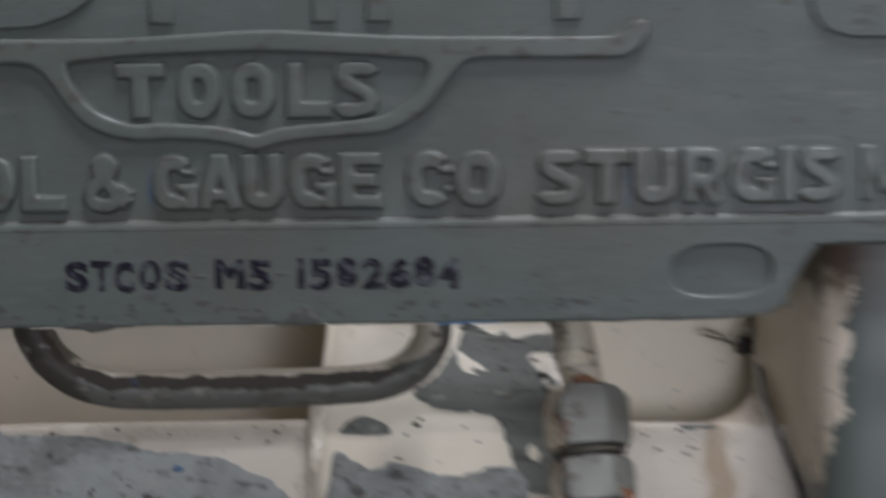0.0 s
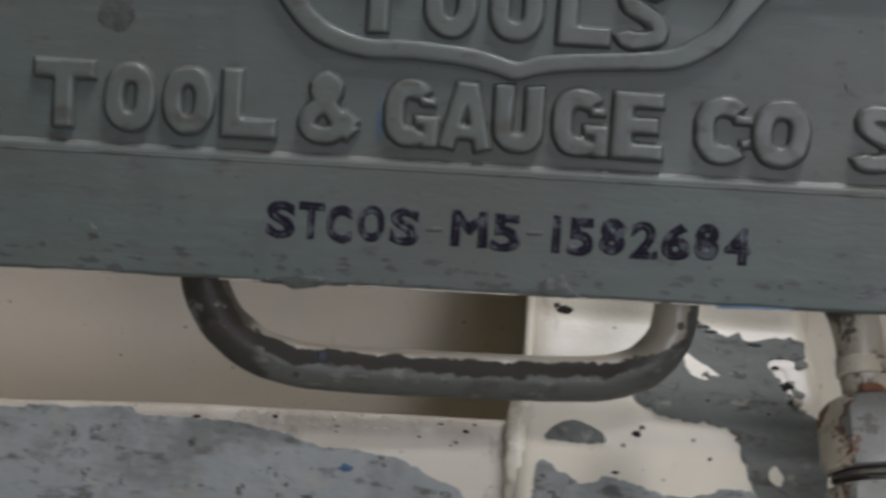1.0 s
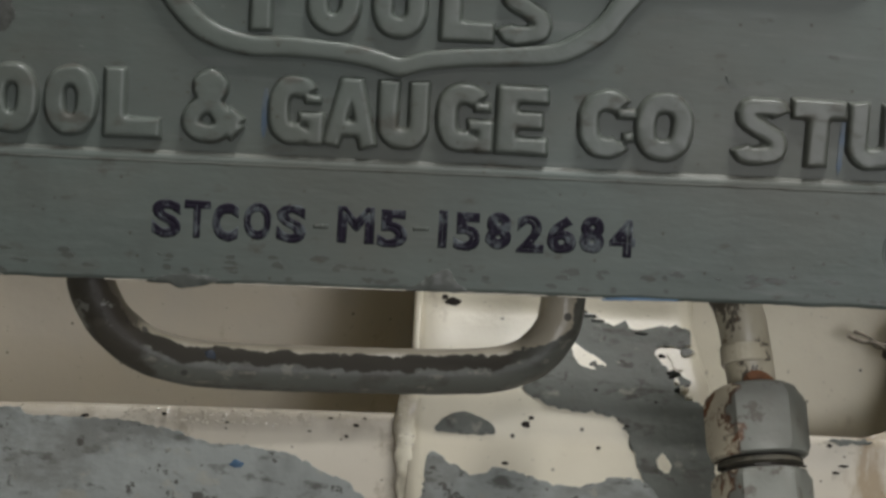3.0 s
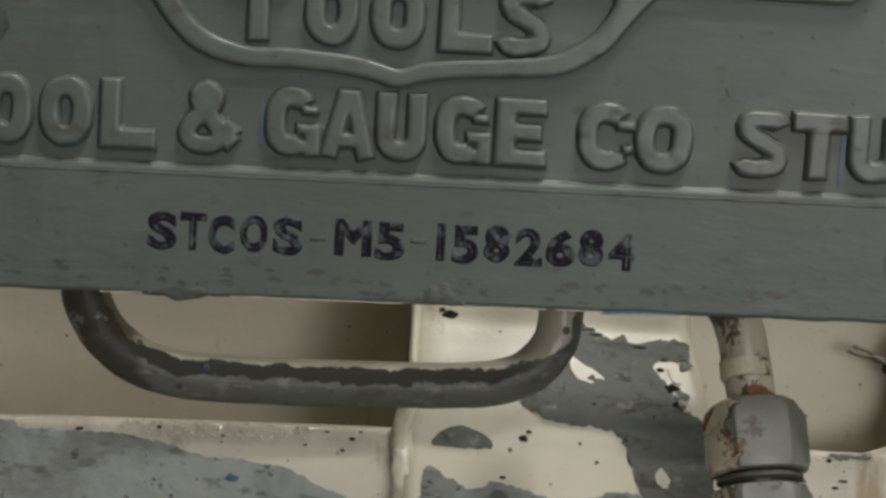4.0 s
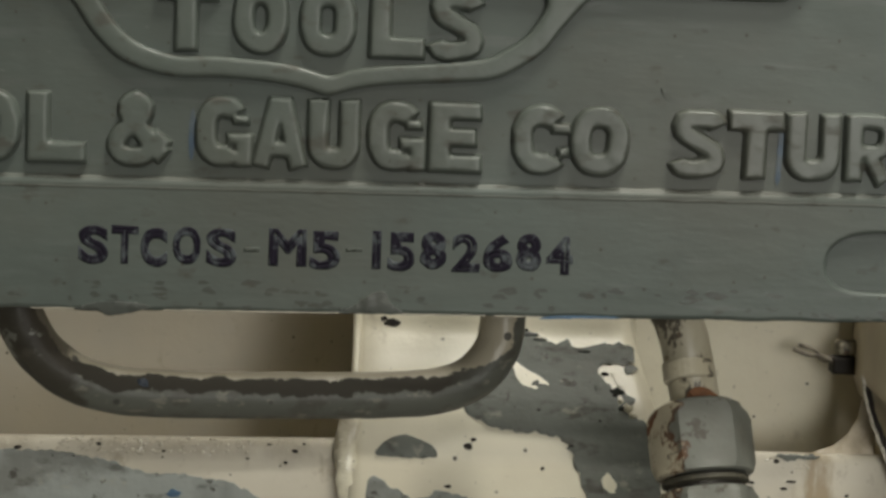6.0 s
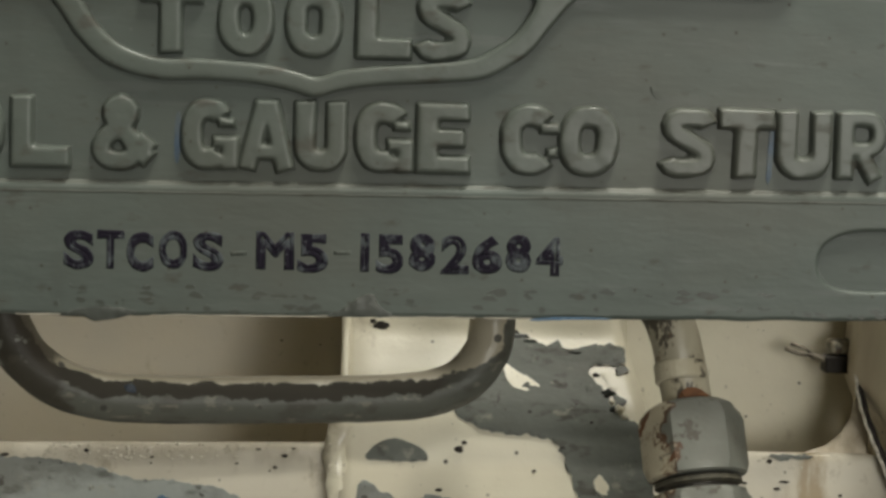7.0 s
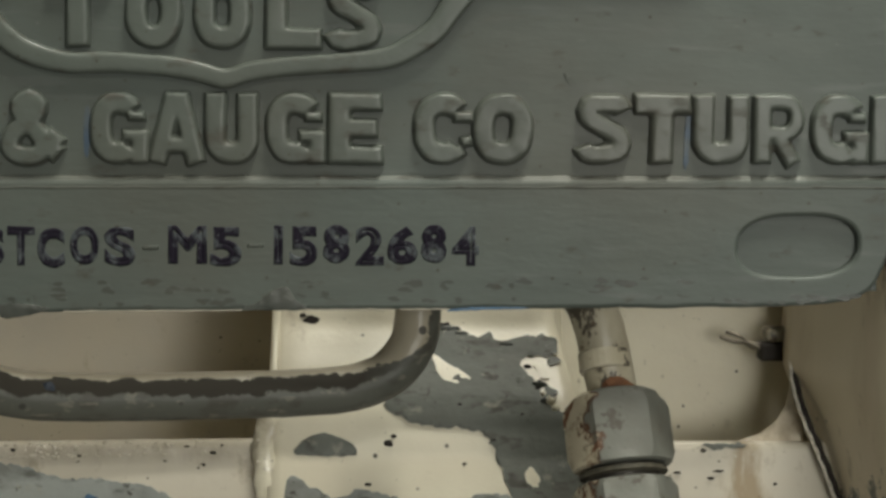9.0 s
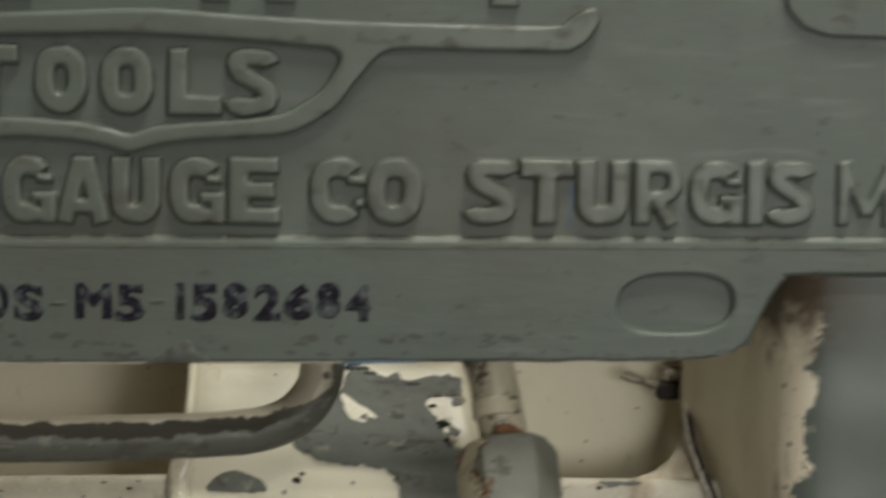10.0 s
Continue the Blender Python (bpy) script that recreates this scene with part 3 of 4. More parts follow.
def shield():
    """The raised line with curled ends and the shield that hangs from it, one flat band with softened edges."""
    rim = [(-50, 61), (-18, 61.3), (12, 61.3), (33, 62.3), (53, 63.2), (74, 62.1), (95, 61.3), (120, 61), (140, 61), (144, 62.2), (146.6, 64.4), (149.6, 65), (151.2, 62.8), (149.3, 58.8), (146, 56), (141, 55.1), (114, 55.3), (107, 55.1), (103, 53.6), (98, 47.8), (93.4, 42.1), (85, 37.0), (76, 35.7), (63.3, 34.8), (55, 33.5), (51.5, 32.4), (49.3, 31.8), (47, 32.3), (44, 33.2), (36.5, 34.4), (26.5, 34.9), (16, 34.8), (6.4, 37.5), (0.1, 42.9), (-4.4, 49.2), (-8.2, 53.2), (-13.9, 54.7), (-38, 54.6), (-50, 54.8), (-56, 57), (-59.3, 62.5), (-58, 65), (-55, 64.6), (-52.6, 61.9)]
    field = [(0.2, 54.2), (2.5, 55), (16, 56.4), (31, 57), (49, 57.5), (72, 56.6), (88, 55.4), (92.5, 55), (94.4, 52.6), (90.8, 46.4), (86, 43), (82, 41), (72, 39.6), (60, 38.6), (54, 37.6), (49.3, 36.2), (45, 37.3), (38, 38.6), (26, 39.3), (17, 39.2), (10, 41.2), (5.2, 44.6), (1.2, 50)]
    soft = [[tuple(p) for p in flow(o, 0.8, True)] for o in (rim, field)]
    smooth(part("shield_rim", cast_soft(slab(soft, UPPER - 2.5, 5.0, 0.0009, 3), 0.00042, 9), letter_paint, plate), 180)


shield()


def lettering():
    xs = ((12.2, 25.9), (28.4, 40.6), (42.4, 54.8), (57.2, 69.4), (69.4, 81.6))
    for ch, (a, b) in zip("TOOLS", xs):
        smooth(part("raised_letter", cast_letter(ch, a, b, 39.9, 55.2, UPPER - 2.2, 4), letter_paint, plate), 180)
    row = "TOOL&GAUGECOSTURGISM"
    xs = ((-55.2, -41.0), (-39.6, -27.6), (-26.9, -14.9), (-13.9, -1.0), (2.9, 16.7), (21.2, 33.8), (33.0, 45.6), (44.8, 56.4), (57.4, 70.4), (70.4, 82.4), (88.0, 101.0), (100.3, 113.4),
          (121.8, 133.9), (133.8, 146.6), (146.3, 158.7), (159.0, 170.4), (171.3, 184.2), (184.0, 188.7), (188.7, 199.4), (204.2, 218.4))
    for ch, (a, b) in zip(row, xs):
        x = (a + b) / 2
        deep = 2.2 if ch != "M" else 1.5
        smooth(part("raised_letter", cast_letter(ch, a, b, 15.6 + 0.011 * x, 31.1 + 0.009 * x, UPPER - deep, 4), letter_paint, plate), 180)
    row = "STCOS-M5-1582684"
    xs = ((-2.4, 4.0), (4.5, 10.2), (10.6, 16.4), (17.4, 23.4), (24.5, 31.0), (32.4, 35.6), (37.7, 45.7), (46.3, 52.8), (54.0, 57.4), (59.5, 61.4), (62.8, 68.7), (69.7, 75.3), (76.5, 82.4), (83.0, 89.5), (90.1, 95.5), (96.6, 102.3))
    for i, (ch, (a, b)) in enumerate(zip(row, xs)):
        j = 0.35 * math.sin(i * 2.4)
        z0, z1 = -5.3 + 0.014 * a + j, 2.9 + 0.014 * a + 0.6 * j
        if ch == "-":
            z0, z1 = z0 + 3.6, z0 + 4.4
        part("stamped_character", glyph(ch, a, b, z0, z1, -0.12, (0.62 + 0.14 * math.sin(i * 4.1)) if ch != "-" else 0.25), ink if ch != "-" else plate_paint, plate, "dark inked stamped character")
    for a, b in ((-68.0, -61.8),):
        smooth(part("raised_bar", slab([[(a, 14.6), (b, 14.6), (b, 18.6), (a, 18.6)]], 0.1, 4, 0.0008), letter_paint, plate))
    for a, b in ((21.8, 28.4), (64.5, 70.9), (78.5, 85.1), (126.9, 133.4)):
        smooth(part("raised_bar", slab([[(a, 64.8), (b, 64.8), (b, 79), (a, 79)]], 0.1, 4, 0.0008), letter_paint, plate))


lettering()


def pads():
    right = [(191.0, 95), (191.0, 70), (192.0, 65.5), (195.5, 61.6), (201.5, 59.8), (215, 59.6), (230, 59.8), (230, 95)]
    left = [(8.5, 95), (8.5, 74), (5.6, 70.4), (1.2, 67.3), (-8, 64.2), (-18, 63.8), (-60, 63.8), (-60, 95)]
    for o in (right, left):
        smooth(part("raised_pad", slab([o], 0.0, 6, 0.0008, 3), plate_paint, plate))


pads()

# chips, smears and dirt on the bar
def bar_wear():
    def band(x, z):
        return -0.02
    for i, (a, b) in enumerate(((-12, 12), (16, 53), (66, 84), (86, 96), (-50, -34))):
        o = [(a + (b - a) * k / 14, foot(a + (b - a) * k / 14) + 0.32 + 0.30 * noise.noise(Vector((k * 1.3, i, 0)))) for k in range(15)]
        o += [(b - (b - a) * k / 14, foot(b - (b - a) * k / 14) + 0.02) for k in range(15)]
        part("edge_chip", skin(o, band, 0.05, 3), edge_chip, plate, "pale primer showing along a chipped edge")
    part("paint_lump", skin(ragged([(53, -13.9), (56.5, -12.0), (60, -9.4), (62.5, -9.2), (64, -11.6), (66.5, -13.6), (60, -13.8)], 0.12, 0.6, 2), band, 0.45, 1), chip_paint, plate)
    part("paint_lump", skin(ragged([(-3, -15.0), (2, -13.4), (9, -13.2), (13, -14.2), (8, -15.6), (4, -16.2), (2, -15.4)], 0.25, 0.6, 4), band, 0.3, 1), chip_paint, plate)
    part("paint_smear", skin(ragged([(96, -13.9), (104, -13.5), (112, -13.2), (112, -12.9), (104, -12.9), (97, -13.3)], 0.15, 0.6, 5), band, 0.06, 1), blue_mark, plate, "thin blue smear")

    def face(x, z):
        return UPPER - 0.02
    part("oil_stain", skin(ragged([(-41, 38), (-36, 37.2), (-33.5, 40), (-34.5, 43.6), (-38, 44.8), (-41.5, 42)], 0.8, 0.6, 8), face, 0.05, 2), plain("dark_oil_stain", (0.030, 0.032, 0.027), 0.5, 0, (0.062, 0.066, 0.057), 300), plate, "dark oily stain")

    part("edge_chip", skin(ragged([(-41.2, -5.2), (-40.4, -5.0), (-39.4, -6.2), (-39.8, -6.6), (-40.6, -6.0)], 0.3, 0.4, 6), band, 0.15, 1), ledge_paint, plate, "small raised chip of paint")
    part("paint_lump", skin(ragged([(-41.5, -7.2), (-39.5, -6.6), (-38.4, -7.6), (-40, -8.2)], 0.3, 0.4, 9), band, 0.25, 1), chip_paint, plate)


bar_wear()


def band_chips():
    """Small chips and lumps of paint along the lower part of the bar."""
    rng = random.Random(21)
    for i in range(84):
        x = rng.uniform(-60, 182)
        z = foot(x) + rng.uniform(0.9, 6.5) ** 1.0
        w, h = rng.uniform(0.6, 2.2), rng.uniform(0.2, 0.7)
        if 151 < x < 188:
            z = foot(x) + rng.uniform(0.9, 2.6)
        o = ragged([(x - w, z), (x - w * 0.4, z + h), (x + w * 0.5, z + h * 0.8), (x + w, z - h * 0.2), (x + w * 0.2, z - h)], 0.55, 0.4, i * 3.7)
        part("paint_chip", skin(o, lambda x, z: -0.01, rng.uniform(0.012, 0.03), 2), chip_paint, plate)


band_chips()


def traces():
    """Blue paint left along two letters, and casting pits inside the rim."""
    for o in ([(145.0, 17.5), (145.9, 17.2), (146.2, 24), (146.2, 29.5), (145.4, 29.5)], [(20.2, 18.5), (21.0, 17.6), (21.5, 24), (21.0, 28), (20.2, 26)]):
        part("paint_smear", skin(ragged(o, 0.15, 0.6, 3), lambda x, z: UPPER - 0.1, 0.3, 3), blue_trace, plate, "thin blue paint trace")
    rng = random.Random(9)
    for i in range(14):
        x = rng.uniform(86, 95)
        z = 41.5 + (x - 86) * 0.62 + rng.uniform(-1.2, 1.2)
        part("casting_lump", crumb(x, UPPER - 0.2, z, (rng.uniform(0.4, 0.9), 0.7, rng.uniform(0.3, 0.7)), i), letter_paint, plate)
    part("scratch", skin(ragged([(119.5, 36.5), (121, 33.6), (124.2, 34.2), (121.6, 34.6)], 0.2, 0.6, 3), lambda x, z: UPPER - 0.02, 0.35, 2), plate_paint, plate)


traces()

# ---- the handle ----
def pull_handle():
    h = empty("pull_handle", "bent round steel pull handle, worn grey paint over cream", "handle")
    line = [(-19.3, 24, -2), (-19.3, 24, -14), (-18.3, 24.3, -20.4), (-14.0, 25, -28.0), (-7.0, 26.5, -33.7), (1.3, 28.5, -36.6), (10, 30.5, -37.6), (26, 33, -38.0), (46, 36, -37.9), (64, 39.5, -37.8), (76, 42.4, -37.0), (84.2, 44.5, -34), (89.4, 45.6, -28), (91.0, 46, -21), (91.0, 46, -2)]
    pts = [tuple(p) for p in flow(line, 1.3)]
    part("rod", sweep(pts, 5.45, 28, 1.0, 0.03), handle_coat, h)
    part("paint_smear", crumb(9, 25.6, -34.6, (1.5, 0.5, 1.2), 3), dark_blue, h, "dark blue paint dab")
    for i, (x, y, z, s) in enumerate(((-10.6, 21.4, -27.5, 1.0), (-9.3, 21.7, -29.6, 0.8), (-2.6, 23.7, -35.6, 1.1), (25, 28, -36.7, 0.6))):
        part("dirt_crumb", crumb(x, y, z, (s * 1.1, 0.4, s), i + 11), black_crumb, h)
    for x, y in ((-19.3, 24), (91, 46)):
        part("mounting_boss", lathe([(8, -6), (8, 4), (7, 5)], (x, y, 2), (0, 0, 1), 24), plate_paint, h)


pull_handle()

# ---- the cream casting behind ----
body = empty("machine", "cream-enamelled machine casting with flaking grey paint", "machine")


def lerp(z, table):
    """y at height z by a table of (z, y), from the top down."""
    for (z0, y0), (z1, y1) in zip(table, table[1:]):
        if z >= z1:
            return y0 + (y1 - y0) * (z0 - min(z0, z)) / (z0 - z1)
    return table[-1][1]


# the web's unseen top is raised to 93 to shade the back panel
WEB = [(93, 92), (-15, 85), (-27, 80), (-34, 73.5), (-42, 63.5), (-47, 60), (-52.5, 58.2), (-56.4, 57.4), (-58, 56.2), (-70, 48.5), (-90, 42), (-140, 40)]
RAIL = [(-52.9, 63.4), (-53.4, 62.3), (-55, 61.8), (-60, 61.2), (-67, 59.0), (-75, 56.5), (-90, 53), (-140, 50)]


def settle(x):
    """How far the rail drops towards the left."""
    return 0.02 * max(0.0, 50 - x) + 0.03 * max(0.0, -30 - x)


def profile_body(x0, x1, table, back, top_back, step=3.0, rough=0.25, left=None, right=None, sag=0.0):
    """A bar along x whose front follows a (z, y) table, closed at the back."""
    zs = []
    for (za, _), (zb, _) in zip(table, table[1:]):
        m = max(1, int((za - zb) / 1.5)) if za < 0 else 3
        zs += [za + (zb - za) * k / m for k in range(m)]
    zs.append(table[-1][0])
    bm = bmesh.new()
    cols = []
    n = max(2, int((x1 - x0) / step))
    for i in range(n + 1):
        col = []
        for z in zs:
            lo = left(z) if left else x0
            hi = right(z) if right else x1
            x = lo + (hi - lo) * i / n
            y = lerp(z, table) + rough * noise.noise(Vector((x * 0.12, z * 0.12, 1)))
            if i in (0, n):
                y += 0.9
            col.append(bm.verts.new((x, y, z - sag * settle(x) * (z > -60))))
        cols.append(col)
    for a, b in zip(cols, cols[1:]):
        for k in range(len(zs) - 1):
            bm.faces.new((a[k], b[k], b[k + 1], a[k + 1])).smooth = True
    rear = [[bm.verts.new((c[0].co.x, back, top_back - sag * settle(c[0].co.x))), bm.verts.new((c[-1].co.x, back, zs[-1]))] for c in (cols[0], cols[-1])]
    bm.faces.new([c[0] for c in cols] + [rear[1][0], rear[0][0]])
    bm.faces.new([c[-1] for c in cols][::-1] + [rear[0][1], rear[1][1]])
    bm.faces.new((rear[0][0], rear[1][0], rear[1][1], rear[0][1]))
    bm.faces.new(cols[0] + [rear[0][1], rear[0][0]])
    bm.faces.new(cols[-1][::-1] + [rear[1][0], rear[1][1]])
    bmesh.ops.scale(bm, vec=(MM, MM, MM), verts=bm.verts)
    bmesh.ops.recalc_face_normals(bm, faces=bm.faces)
    return bm


def web_left(z):
    return 56.0


def web_right(z):
    return 126.0 + (-z - 24) * 0.24 if z < -24 else 126.0


part("web", profile_body(56, 127, WEB, 149, 93, left=web_left, right=web_right), cream, body)
part("lower_rail", profile_body(-130, 230, RAIL, 67, -53.6, 4.0, sag=1.0), cream_rail, body)
part("back_panel", box(-140, 127, 150, 158, -140, 60), cream_darker, body)
part("side_panel", box(124.5, 240, 94, 158, -140, 60, 1.5), cream_far, body)
part("end_wall", box(-148, -140.3, 1.8, 158, -140, 94), cream_far, body)
part("end_wall", box(245.3, 253, 10, 158, -140, 7), cream_far, body)
part("base_cabinet", box(-148, 253, 44, 158, -1100, -140.3, 4), cream_far, body)


def gloss():
    part("weld_bead", sweep([tuple(p) for p in flow([(57.0, 62.4, -46.5), (55.8, 60.9, -50.5), (55.2, 60.0, -54), (55.4, 58.4, -59), (56.2, 55.2, -66), (56.8, 51.6, -76), (57.2, 47, -92)], 1.0)], 2.9, 18, 0.8, 0.3), glitter, body, "glossy runny cream weld bead")
    part("corner_fillet", skin([(57, -46.2), (57, -54.4), (51.2, -54.4), (52.6, -52.6), (54.6, -49.6), (55.8, -46.6)], lambda x, z: 61.6, 1.6, 2), cream_rail, body)


gloss()
part("edge_bead", sweep([(56.9, lerp(z, WEB) + 0.9, z) for z in range(-10, -49, -2)], 1.15, 12, 1.0, 0.12), cream, body, "rounded cream casting edge")


def oil_beads():
    """Tiny wet beads of oil along the lip of the rail and on the weld."""
    rng = random.Random(33)
    bm = bmesh.new()
    places = [(rng.gauss(4, 14), rng.uniform(-57.0, -53.2)) for _ in range(150)]
    places += [(rng.uniform(-60, 50), rng.uniform(-55, -53.2)) for _ in range(40)]
    places += [(rng.gauss(163, 6), rng.uniform(-56.5, -53.2)) for _ in range(28)]
    places += [(rng.gauss(55.2, 1.2), rng.uniform(-60, -47)) for _ in range(34)]
    for x, z in places:
        z -= settle(x) * 0.9
        y = lerp(z, RAIL) - 0.05 if abs(x - 55.2) > 4 else lerp(z, ((-46, 60.4), (-54, 57.7), (-61, 55.4)))
        w = rng.uniform(0.2, 0.5)
        size = Vector((w * rng.uniform(0.8, 1.4), 0.10, w * 0.7))
        turn = Matrix.Translation(Vector((x, y, z)) * MM) @ Matrix.Rotation(rng.gauss(0.2, 0.25), 4, "Z") @ Matrix.Rotation(rng.uniform(-0.62, -0.12), 4, "X") @ Matrix.Diagonal((*(size * MM), 1))
        bmesh.ops.create_icosphere(bm, subdivisions=2, radius=1, matrix=turn)
    for f in bm.faces:
        f.smooth = True
    m = Mat("wet_oil_beads", (0.50, 0.46, 0.37), 0.08)
    m.b.inputs["Coat Weight"].default_value = 1.0
    m.b.inputs["Coat Roughness"].default_value = 0.03
    tagged(part("oil_film", bm, m.done(), body), "small wet glinting beads of oil", kind="stuff")


oil_beads()


def web_face(x, z):
    return lerp(z, WEB) - 0.28


def rail_face(x, z):
    return lerp(z, RAIL) - 0.28


def flakes():
    o = ragged([(98.4, -28.2), (103.5, -28.8), (107.2, -29.8), (113, -30.2), (120, -29.2), (126.3, -29.6), (126.2, -33.6), (121, -34.0), (117.4, -34.8), (118.4, -37.2), (121.0, -39.8), (123, -43.2), (128, -46), (130, -48.5), (131.5, -58), (132, -70), (118, -70), (113.9, -63.5), (111.0, -57), (107.3, -50.4), (98, -49.2), (90.9, -48.4), (83.7, -44.6), (86.5, -42), (90.8, -38.7), (94.5, -33.5)], 0.9, 0.7, 1)
    part("paint_flake", skin(o, web_face, 0.3), flake_paint, body, "flaking grey paint patch")
    o = ragged([(95.6, -33.6), (99, -35.2), (104.6, -38.2), (101, -39.4), (97.4, -38.0)], 0.3, 0.6, 3)
    part("bare_spot", skin(o, lambda x, z: web_face(x, z) - 0.32, 0.1), cream, body, "bare cream spot")
    for i, (x, z, w) in enumerate(((123.6, -43.2, 1.5), (125.2, -44.8, 1.1), (122.4, -41.6, 0.9))):
        part("oil_blob", crumb(x, web_face(x, z) - 0.1, z, (w, 0.6, w * 0.9), i + 80), glitter, body, "wet glinting blob of cream paint")
    for i, o in enumerate(([(117.5, -59.0), (119.4, -58.2), (121.2, -60.4), (120.4, -62.4), (118.4, -61.8)], [(120.8, -35.6), (123.2, -36.0), (124.6, -38.2), (122.6, -38.8)])):
        part("bare_spot", skin(ragged(o, 0.7, 0.4, i + 2), lambda x, z: web_face(x, z) - 0.32, 0.1), cream, body, "bare cream spot")
    rng = random.Random(12)
    for i in range(16):
        x, z = rng.uniform(102, 126), rng.uniform(-42, -29)
        a = [(x + rng.uniform(1.0, 2.6) * math.cos(k * 1.05) , z + rng.uniform(0.6, 1.6) * math.sin(k * 1.05)) for k in range(6)]
        part("paint_curl", skin(ragged(a, 0.25, 0.5, i), lambda x, z: web_face(x, z) - 0.3, rng.uniform(0.06, 0.14), 1), flake_paint, body)
    o = ragged([(62.4, -55.4), (64.5, -52.4), (68.6, -50.6), (73, -51.6), (76.5, -53.6), (76.9, -55.6), (70, -56.0)], 0.35, 0.6, 2)
    part("paint_flake", skin(o, web_face, 0.3), flake_paint, body, "small grey paint patch")
    o = ragged([(60.5, -64.2), (66, -62.8), (72, -64.8), (78, -63.2), (86, -64.6), (96, -66.5), (112, -64), (118, -72), (118, -110), (60, -110)], 0.8, 0.8, 5)
    part("paint_flake", skin(o, lambda x, z: web_face(x, z) - 0.1, 0.3, 3), rail_flake, body, "flaking grey paint patch")
    o = ragged([(-110, -56.2), (-74, -58.2), (-66, -57.0), (-55, -57.0), (-43, -55.9), (-38, -57.6), (-27, -57.8), (-17, -57.6), (-3, -59.6), (6, -62.2), (14.5, -62.4), (28, -64.2), (34.5, -67.6), (42, -70.5), (50, -80), (52, -110), (-110, -110)], 0.7, 0.8, 7)
    part("paint_flake", skin(o, rail_face, 0.4, 2), rail_flake, body, "broad flaking grey paint coat")
    o = ragged([(161, -53.5), (164, -53.2), (168, -53.3), (172.5, -53.7), (170, -54.4), (167, -54.1), (164.5, -54.9)], 0.5, 0.5, 9)
    part("paint_flake", skin(o, rail_face, 0.3), flake_paint, body, "small grey paint patch")
    for i, (x, z, w, h) in enumerate(((99.5, -27.8, 3.2, 0.8), (103, -28.8, 2.0, 0.6), (121.5, -39.8, 1.9, 1.2), (122.8, -43.2, 1.4, 1.1), (114, -31.2, 1.6, 0.6))):
        part("paint_scab", crumb(x, web_face(x, z) - 0.2, z, (w, 0.45, h), i + 40), chip_paint, body, "dark curled scab of paint")
    part("paint_dab", crumb(13.6, lerp(-67, RAIL) - 0.6, -67.0, (1.6, 0.4, 1.1), 4), blue_mark, body, "blue paint dab")
    spots = ((84.9, -52.9, 1.3), (86.0, -51.3, 0.8), (65.5, -26.0, 2.0), (63.5, -25.0, 1.0), (92, -30, 0.9), (98.5, -27.6, 2.2), (121, -40.5, 0.9), (123, -43.5, 0.7), (117, -46, 0.5), (103, -57.5, 0.6), (80, -62.0, 0.8), (110, -52, 0.7), (102, -44, 0.6), (119, -36, 1.0))
    for i, (x, z, s) in enumerate(spots):
        part("dirt_crumb", crumb(x, web_face(x, z) - 0.1, z, (s * 0.9, 0.35, s * 0.6), i), black_crumb, body)
    rng = random.Random(4)
    for i in range(11):
        x, z = rng.uniform(-30, 50), rng.uniform(-59.5, -53.5)
        part("dirt_crumb", crumb(x, rail_face(x, z) - 0.1, z, (0.2 + 0.8 * rng.random() ** 2, 0.3, rng.uniform(0.15, 0.5)), i * 5), black_crumb, body)
    for i in range(6):
        x, z = rng.uniform(150, 182), rng.uniform(-64, -51.8)
        part("dirt_crumb", crumb(x, rail_face(x, z) - 0.1, z, (rng.uniform(0.4, 1.2), 0.3, rng.uniform(0.3, 0.6)), i), black_crumb, body)


flakes()


def side_leg():
    """The side wall at the right, turning into the grey front face."""
    bm = bmesh.new()
    plan = flow([(188, 100), (184.5, 74), (186, 66), (191, 42), (195.5, 22), (198.5, 14.5), (203, 10.6), (210, 9.6), (225, 9.5), (245, 9.5)], 2.5)
    zs = [7.4 - 2.2 * i for i in range(56)]
    cols = []
    for p in plan:
        col = []
        back = max(0.0, min(1.0, (p[1] - 12) / 60))
        for z in zs:
            lean = 0.33 * max(0.0, -36 - z) - 0.9 * math.exp(-((z + 33) / 8) ** 2)
            x = p[0] + back * lean
            col.append(bm.verts.new((x * MM, (p[1] + 0.5 * noise.noise(Vector((p[0] * 0.05, p[1] * 0.05, z * 0.06)))) * MM, z * MM)))
        cols.append(col)
    for a, b in zip(cols, cols[1:]):
        for k in range(len(zs) - 1):
            bm.faces.new((a[k], b[k], b[k + 1], a[k + 1])).smooth = True
    rear = [bm.verts.new((0.245, 0.1, zs[0] * MM)), bm.verts.new((0.245, 0.1, zs[-1] * MM))]
    bm.faces.new([c[0] for c in cols] + [rear[0]])
    bm.faces.new([c[-1] for c in cols][::-1] + [rear[1]])
    bmesh.ops.recalc_face_normals(bm, faces=bm.faces)
    return part("side_wall", bm, oily, body, "oil-stained cream side wall with a ragged grey paint edge")


side_leg()
part("corner_fillet", skin([(186, -55), (168, -55), (171, -53), (176, -51.5), (180, -48.8), (183, -45), (184.5, -40), (188, -40)], lambda x, z: 72.0 - (z + 40) * -0.55, 1.0, 2), stained, body, "brown-stained cream corner fillet")


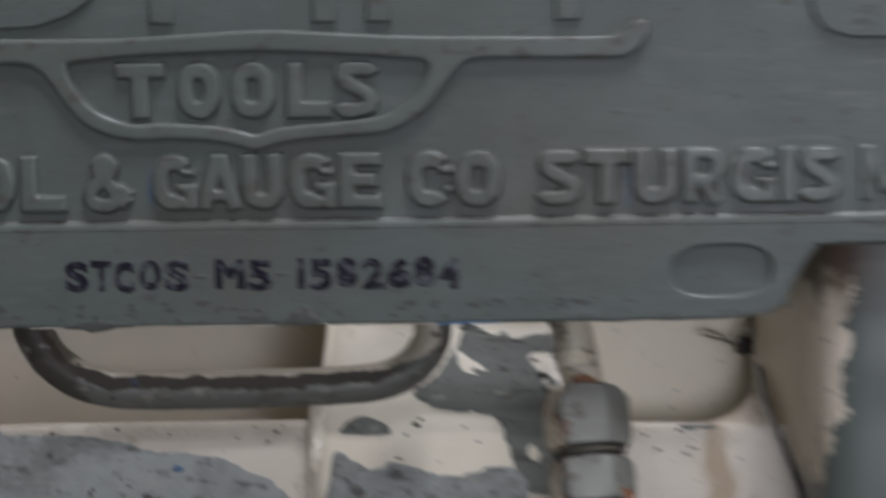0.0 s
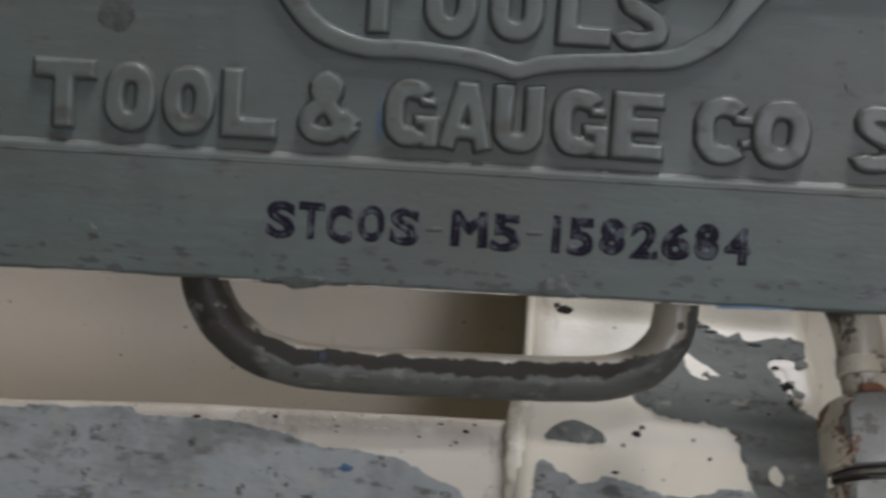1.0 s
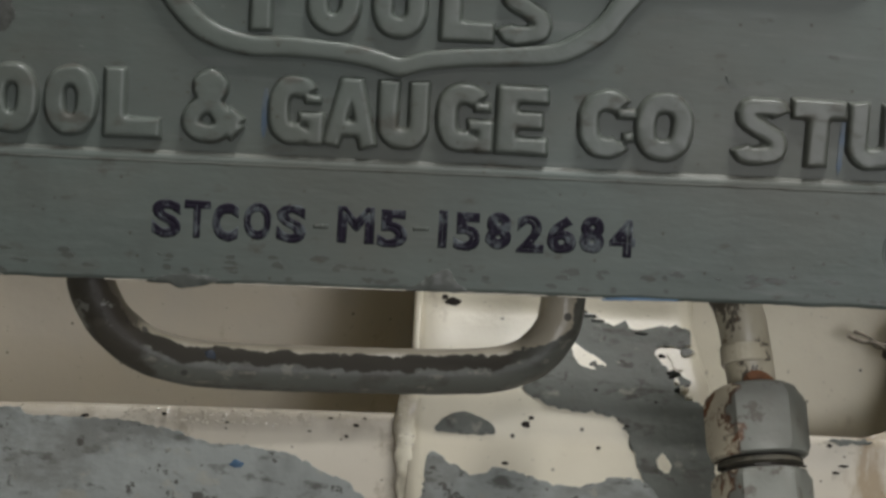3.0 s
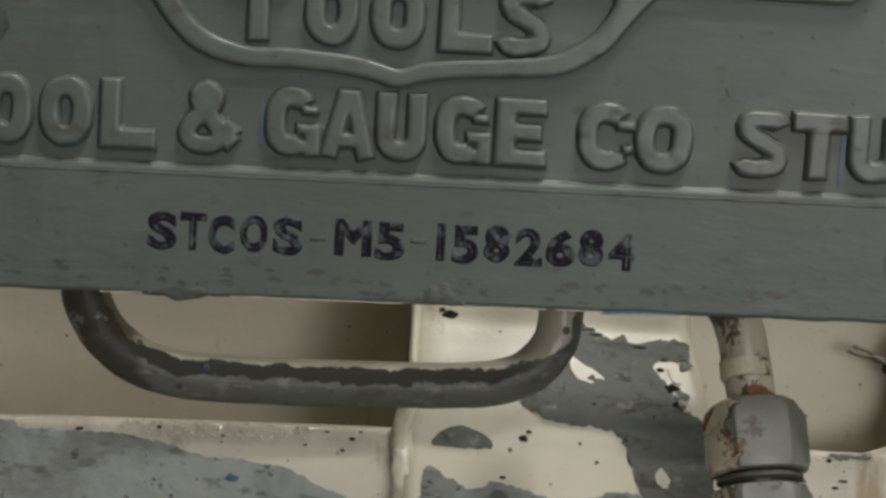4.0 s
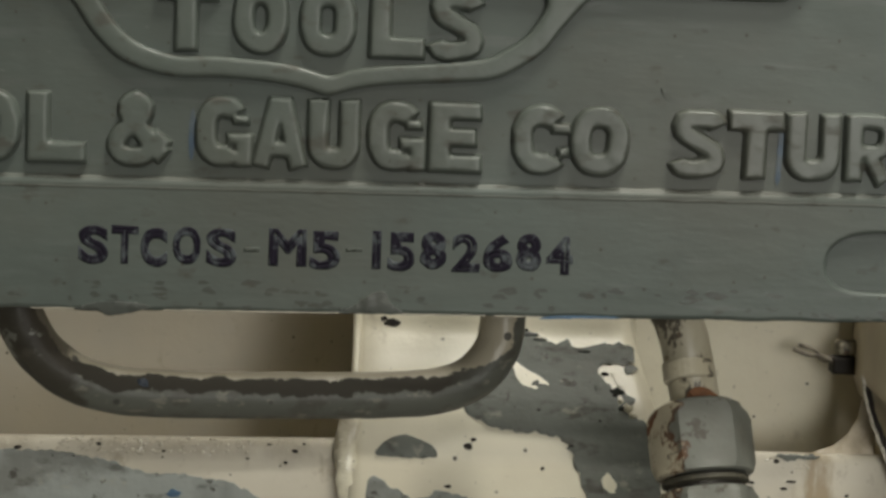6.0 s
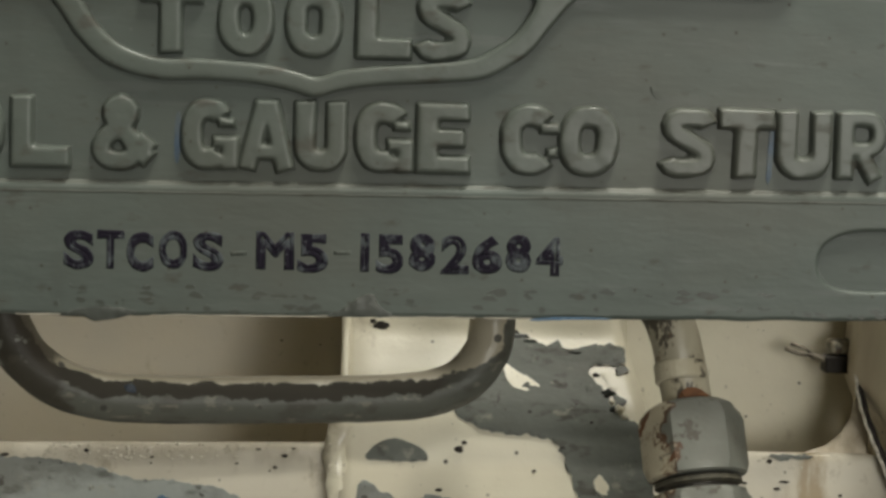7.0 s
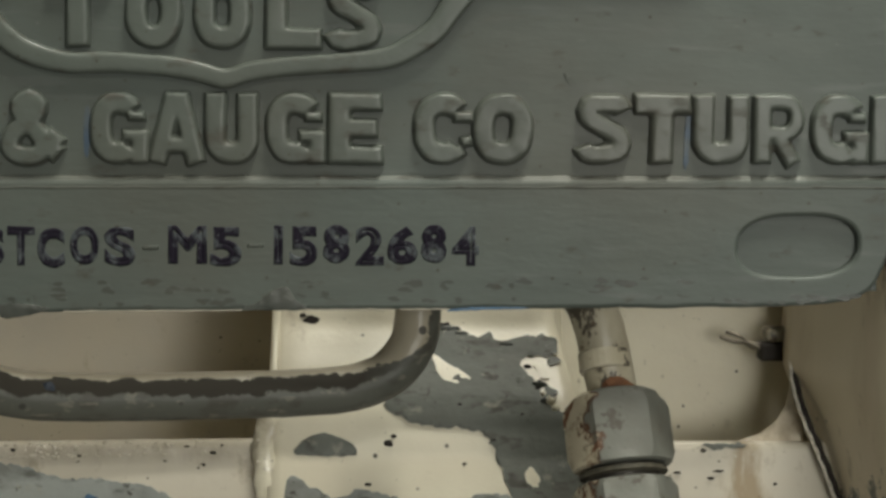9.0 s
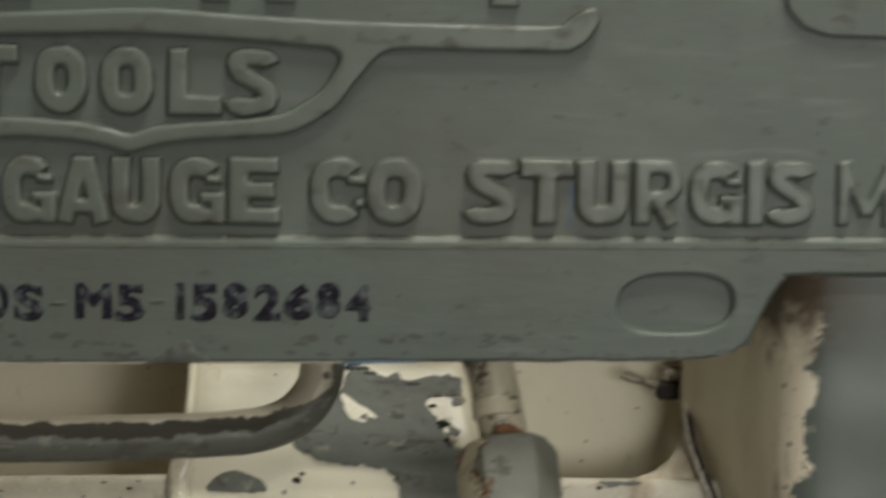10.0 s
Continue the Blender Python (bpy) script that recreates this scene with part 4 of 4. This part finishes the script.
# ---- tube and fitting ----
def hydraulic_fitting():
    f = empty("hydraulic_fitting", "hex tube nut and fitting, chipped grey paint and rust", "pipe fitting")
    axis = Vector((0.10, -0.42, -1)).normalized()
    tube = flow([(122.5, 40, 12), (126.0, 30, -8), (130.2, 25.4, -18), (132.4, 23.6, -27), (133.9, 22.5, -35), (134.6, 22, -42)], 1.2)
    part("tube", sweep([tuple(p) for p in tube], 5.6, 24, 1.0, 0.03), tube_coat, f, "dirty cream-painted steel tube")
    part("sleeve", lathe([(5.65, 0), (5.85, 0.6), (5.8, 4.2), (5.6, 4.6)], (131.8, 24.0, -25.5), axis), sleeve_coat, f, "pale cream sleeve")
    c = Vector((133.9, 22.2, -33.6))
    nut = part("nut", lathe([(6.6, 1.4), (8.0, 1.2), (9.6, 2.1), (11.3, 3.8), (11.9, 5.5), (11.9, 15.4), (11.0, 17.6), (10.4, 18.0), (9.4, 18.0)], c, axis, 72, (3, 4, 5)), nut_coat, f)
    smooth(nut, 25)
    e = c + axis * 17.4
    part("gap_ring", lathe([(8.3, -1), (8.4, 4.4)], e, axis), dark_steel, f, "dark oily thread")
    part("thread_ring", lathe([(8.6, 0.9), (9.7, 1.3), (9.8, 2.3), (8.6, 2.7)], e, axis), plain("grimy_thread", (0.085, 0.078, 0.055), 0.7, 0, (0.03, 0.027, 0.02), 350), f, "grimy olive ring")
    e = c + axis * 20.9
    b = part("fitting_body", lathe([(8.4, 0), (10.4, 0.6), (11.6, 2.0), (11.6, 10.4), (10.6, 11.6), (9.2, 12)], e, axis, 72, (2, 3)), nut_coat, f)
    smooth(b, 25)
    part("rust_spot", crumb(144.6, 5.0, -60.6, (2.4, 1.4, 3.4), 2), rusty, f, "orange rust")
    part("rust_spot", crumb(134.2, 17.2, -31.9, (3.4, 0.7, 1.9), 6), rusty, f, "brown rust")
    part("fitting_end", lathe([(10.2, 11.4), (10.4, 14), (9.2, 14.6), (9.2, 40)], e, axis), dark_steel, f)


hydraulic_fitting()


# ---- the wire clip by the side wall ----
def wire_clip():
    w = empty("wire_clip", "small dark clip with a thin bright wire", "wire clip")
    b = box(178.6, 186.5, 80, 86, -35.6, -31.2, 0.6)
    part("clip_block", b, black_crumb, w)
    part("clip_cap", box(180, 188, 81, 88, -31.0, -27.4, 1.2), tube_coat, w)
    for line in (((179.2, 82, -31.8), (176, 82.6, -31.2), (174, 83, -29.8), (170.4, 84, -28.6)), ((179.0, 81.5, -32.8), (175.6, 82, -31.2), (172.6, 83, -31.2), (168.8, 83.5, -29.9)), ((179.4, 82, -32.2), (177, 83, -32.4), (174.6, 83.4, -31.0))):
        part("prong", sweep([tuple(p) for p in flow(line, 0.6)], 0.5, 8, 1, 0.5), prong_steel, w)
    run = flow([(184.6, 74, -32), (184.0, 69, -38), (184.6, 65.0, -43), (186.4, 61.4, -49), (189.8, 58.4, -57.5), (194.4, 56.2, -70), (200.6, 54, -90)], 1.0)
    part("wire", sweep([(p[0] - 0.2 + 0.12 * math.sin(p[2] * 1.7), p[1] - 1.6, p[2]) for p in run], 0.42, 8, 1, 0.25), plain("pale_wire", (0.78, 0.74, 0.66), 0.4, 0, (0.30, 0.27, 0.22), 600), w, "thin bright wire")
    part("seam", sweep([(p[0] + 1.0, p[1] - 0.6, p[2]) for p in run], 0.85, 8, 1, 0.6), black_crumb, w, "black oily seam")
    for i, (x, z, a, h) in enumerate(((186.0, -37.0, 0.4, 1.6), (185.6, -40.2, 0.5, 1.7), (184.8, -43.0, 0.6, 0.9))):
        part("dirt_crumb", crumb(x, 71.0 + 0.3 * i, z, (a, 0.5, h), i + 60), black_crumb, w)


wire_clip()
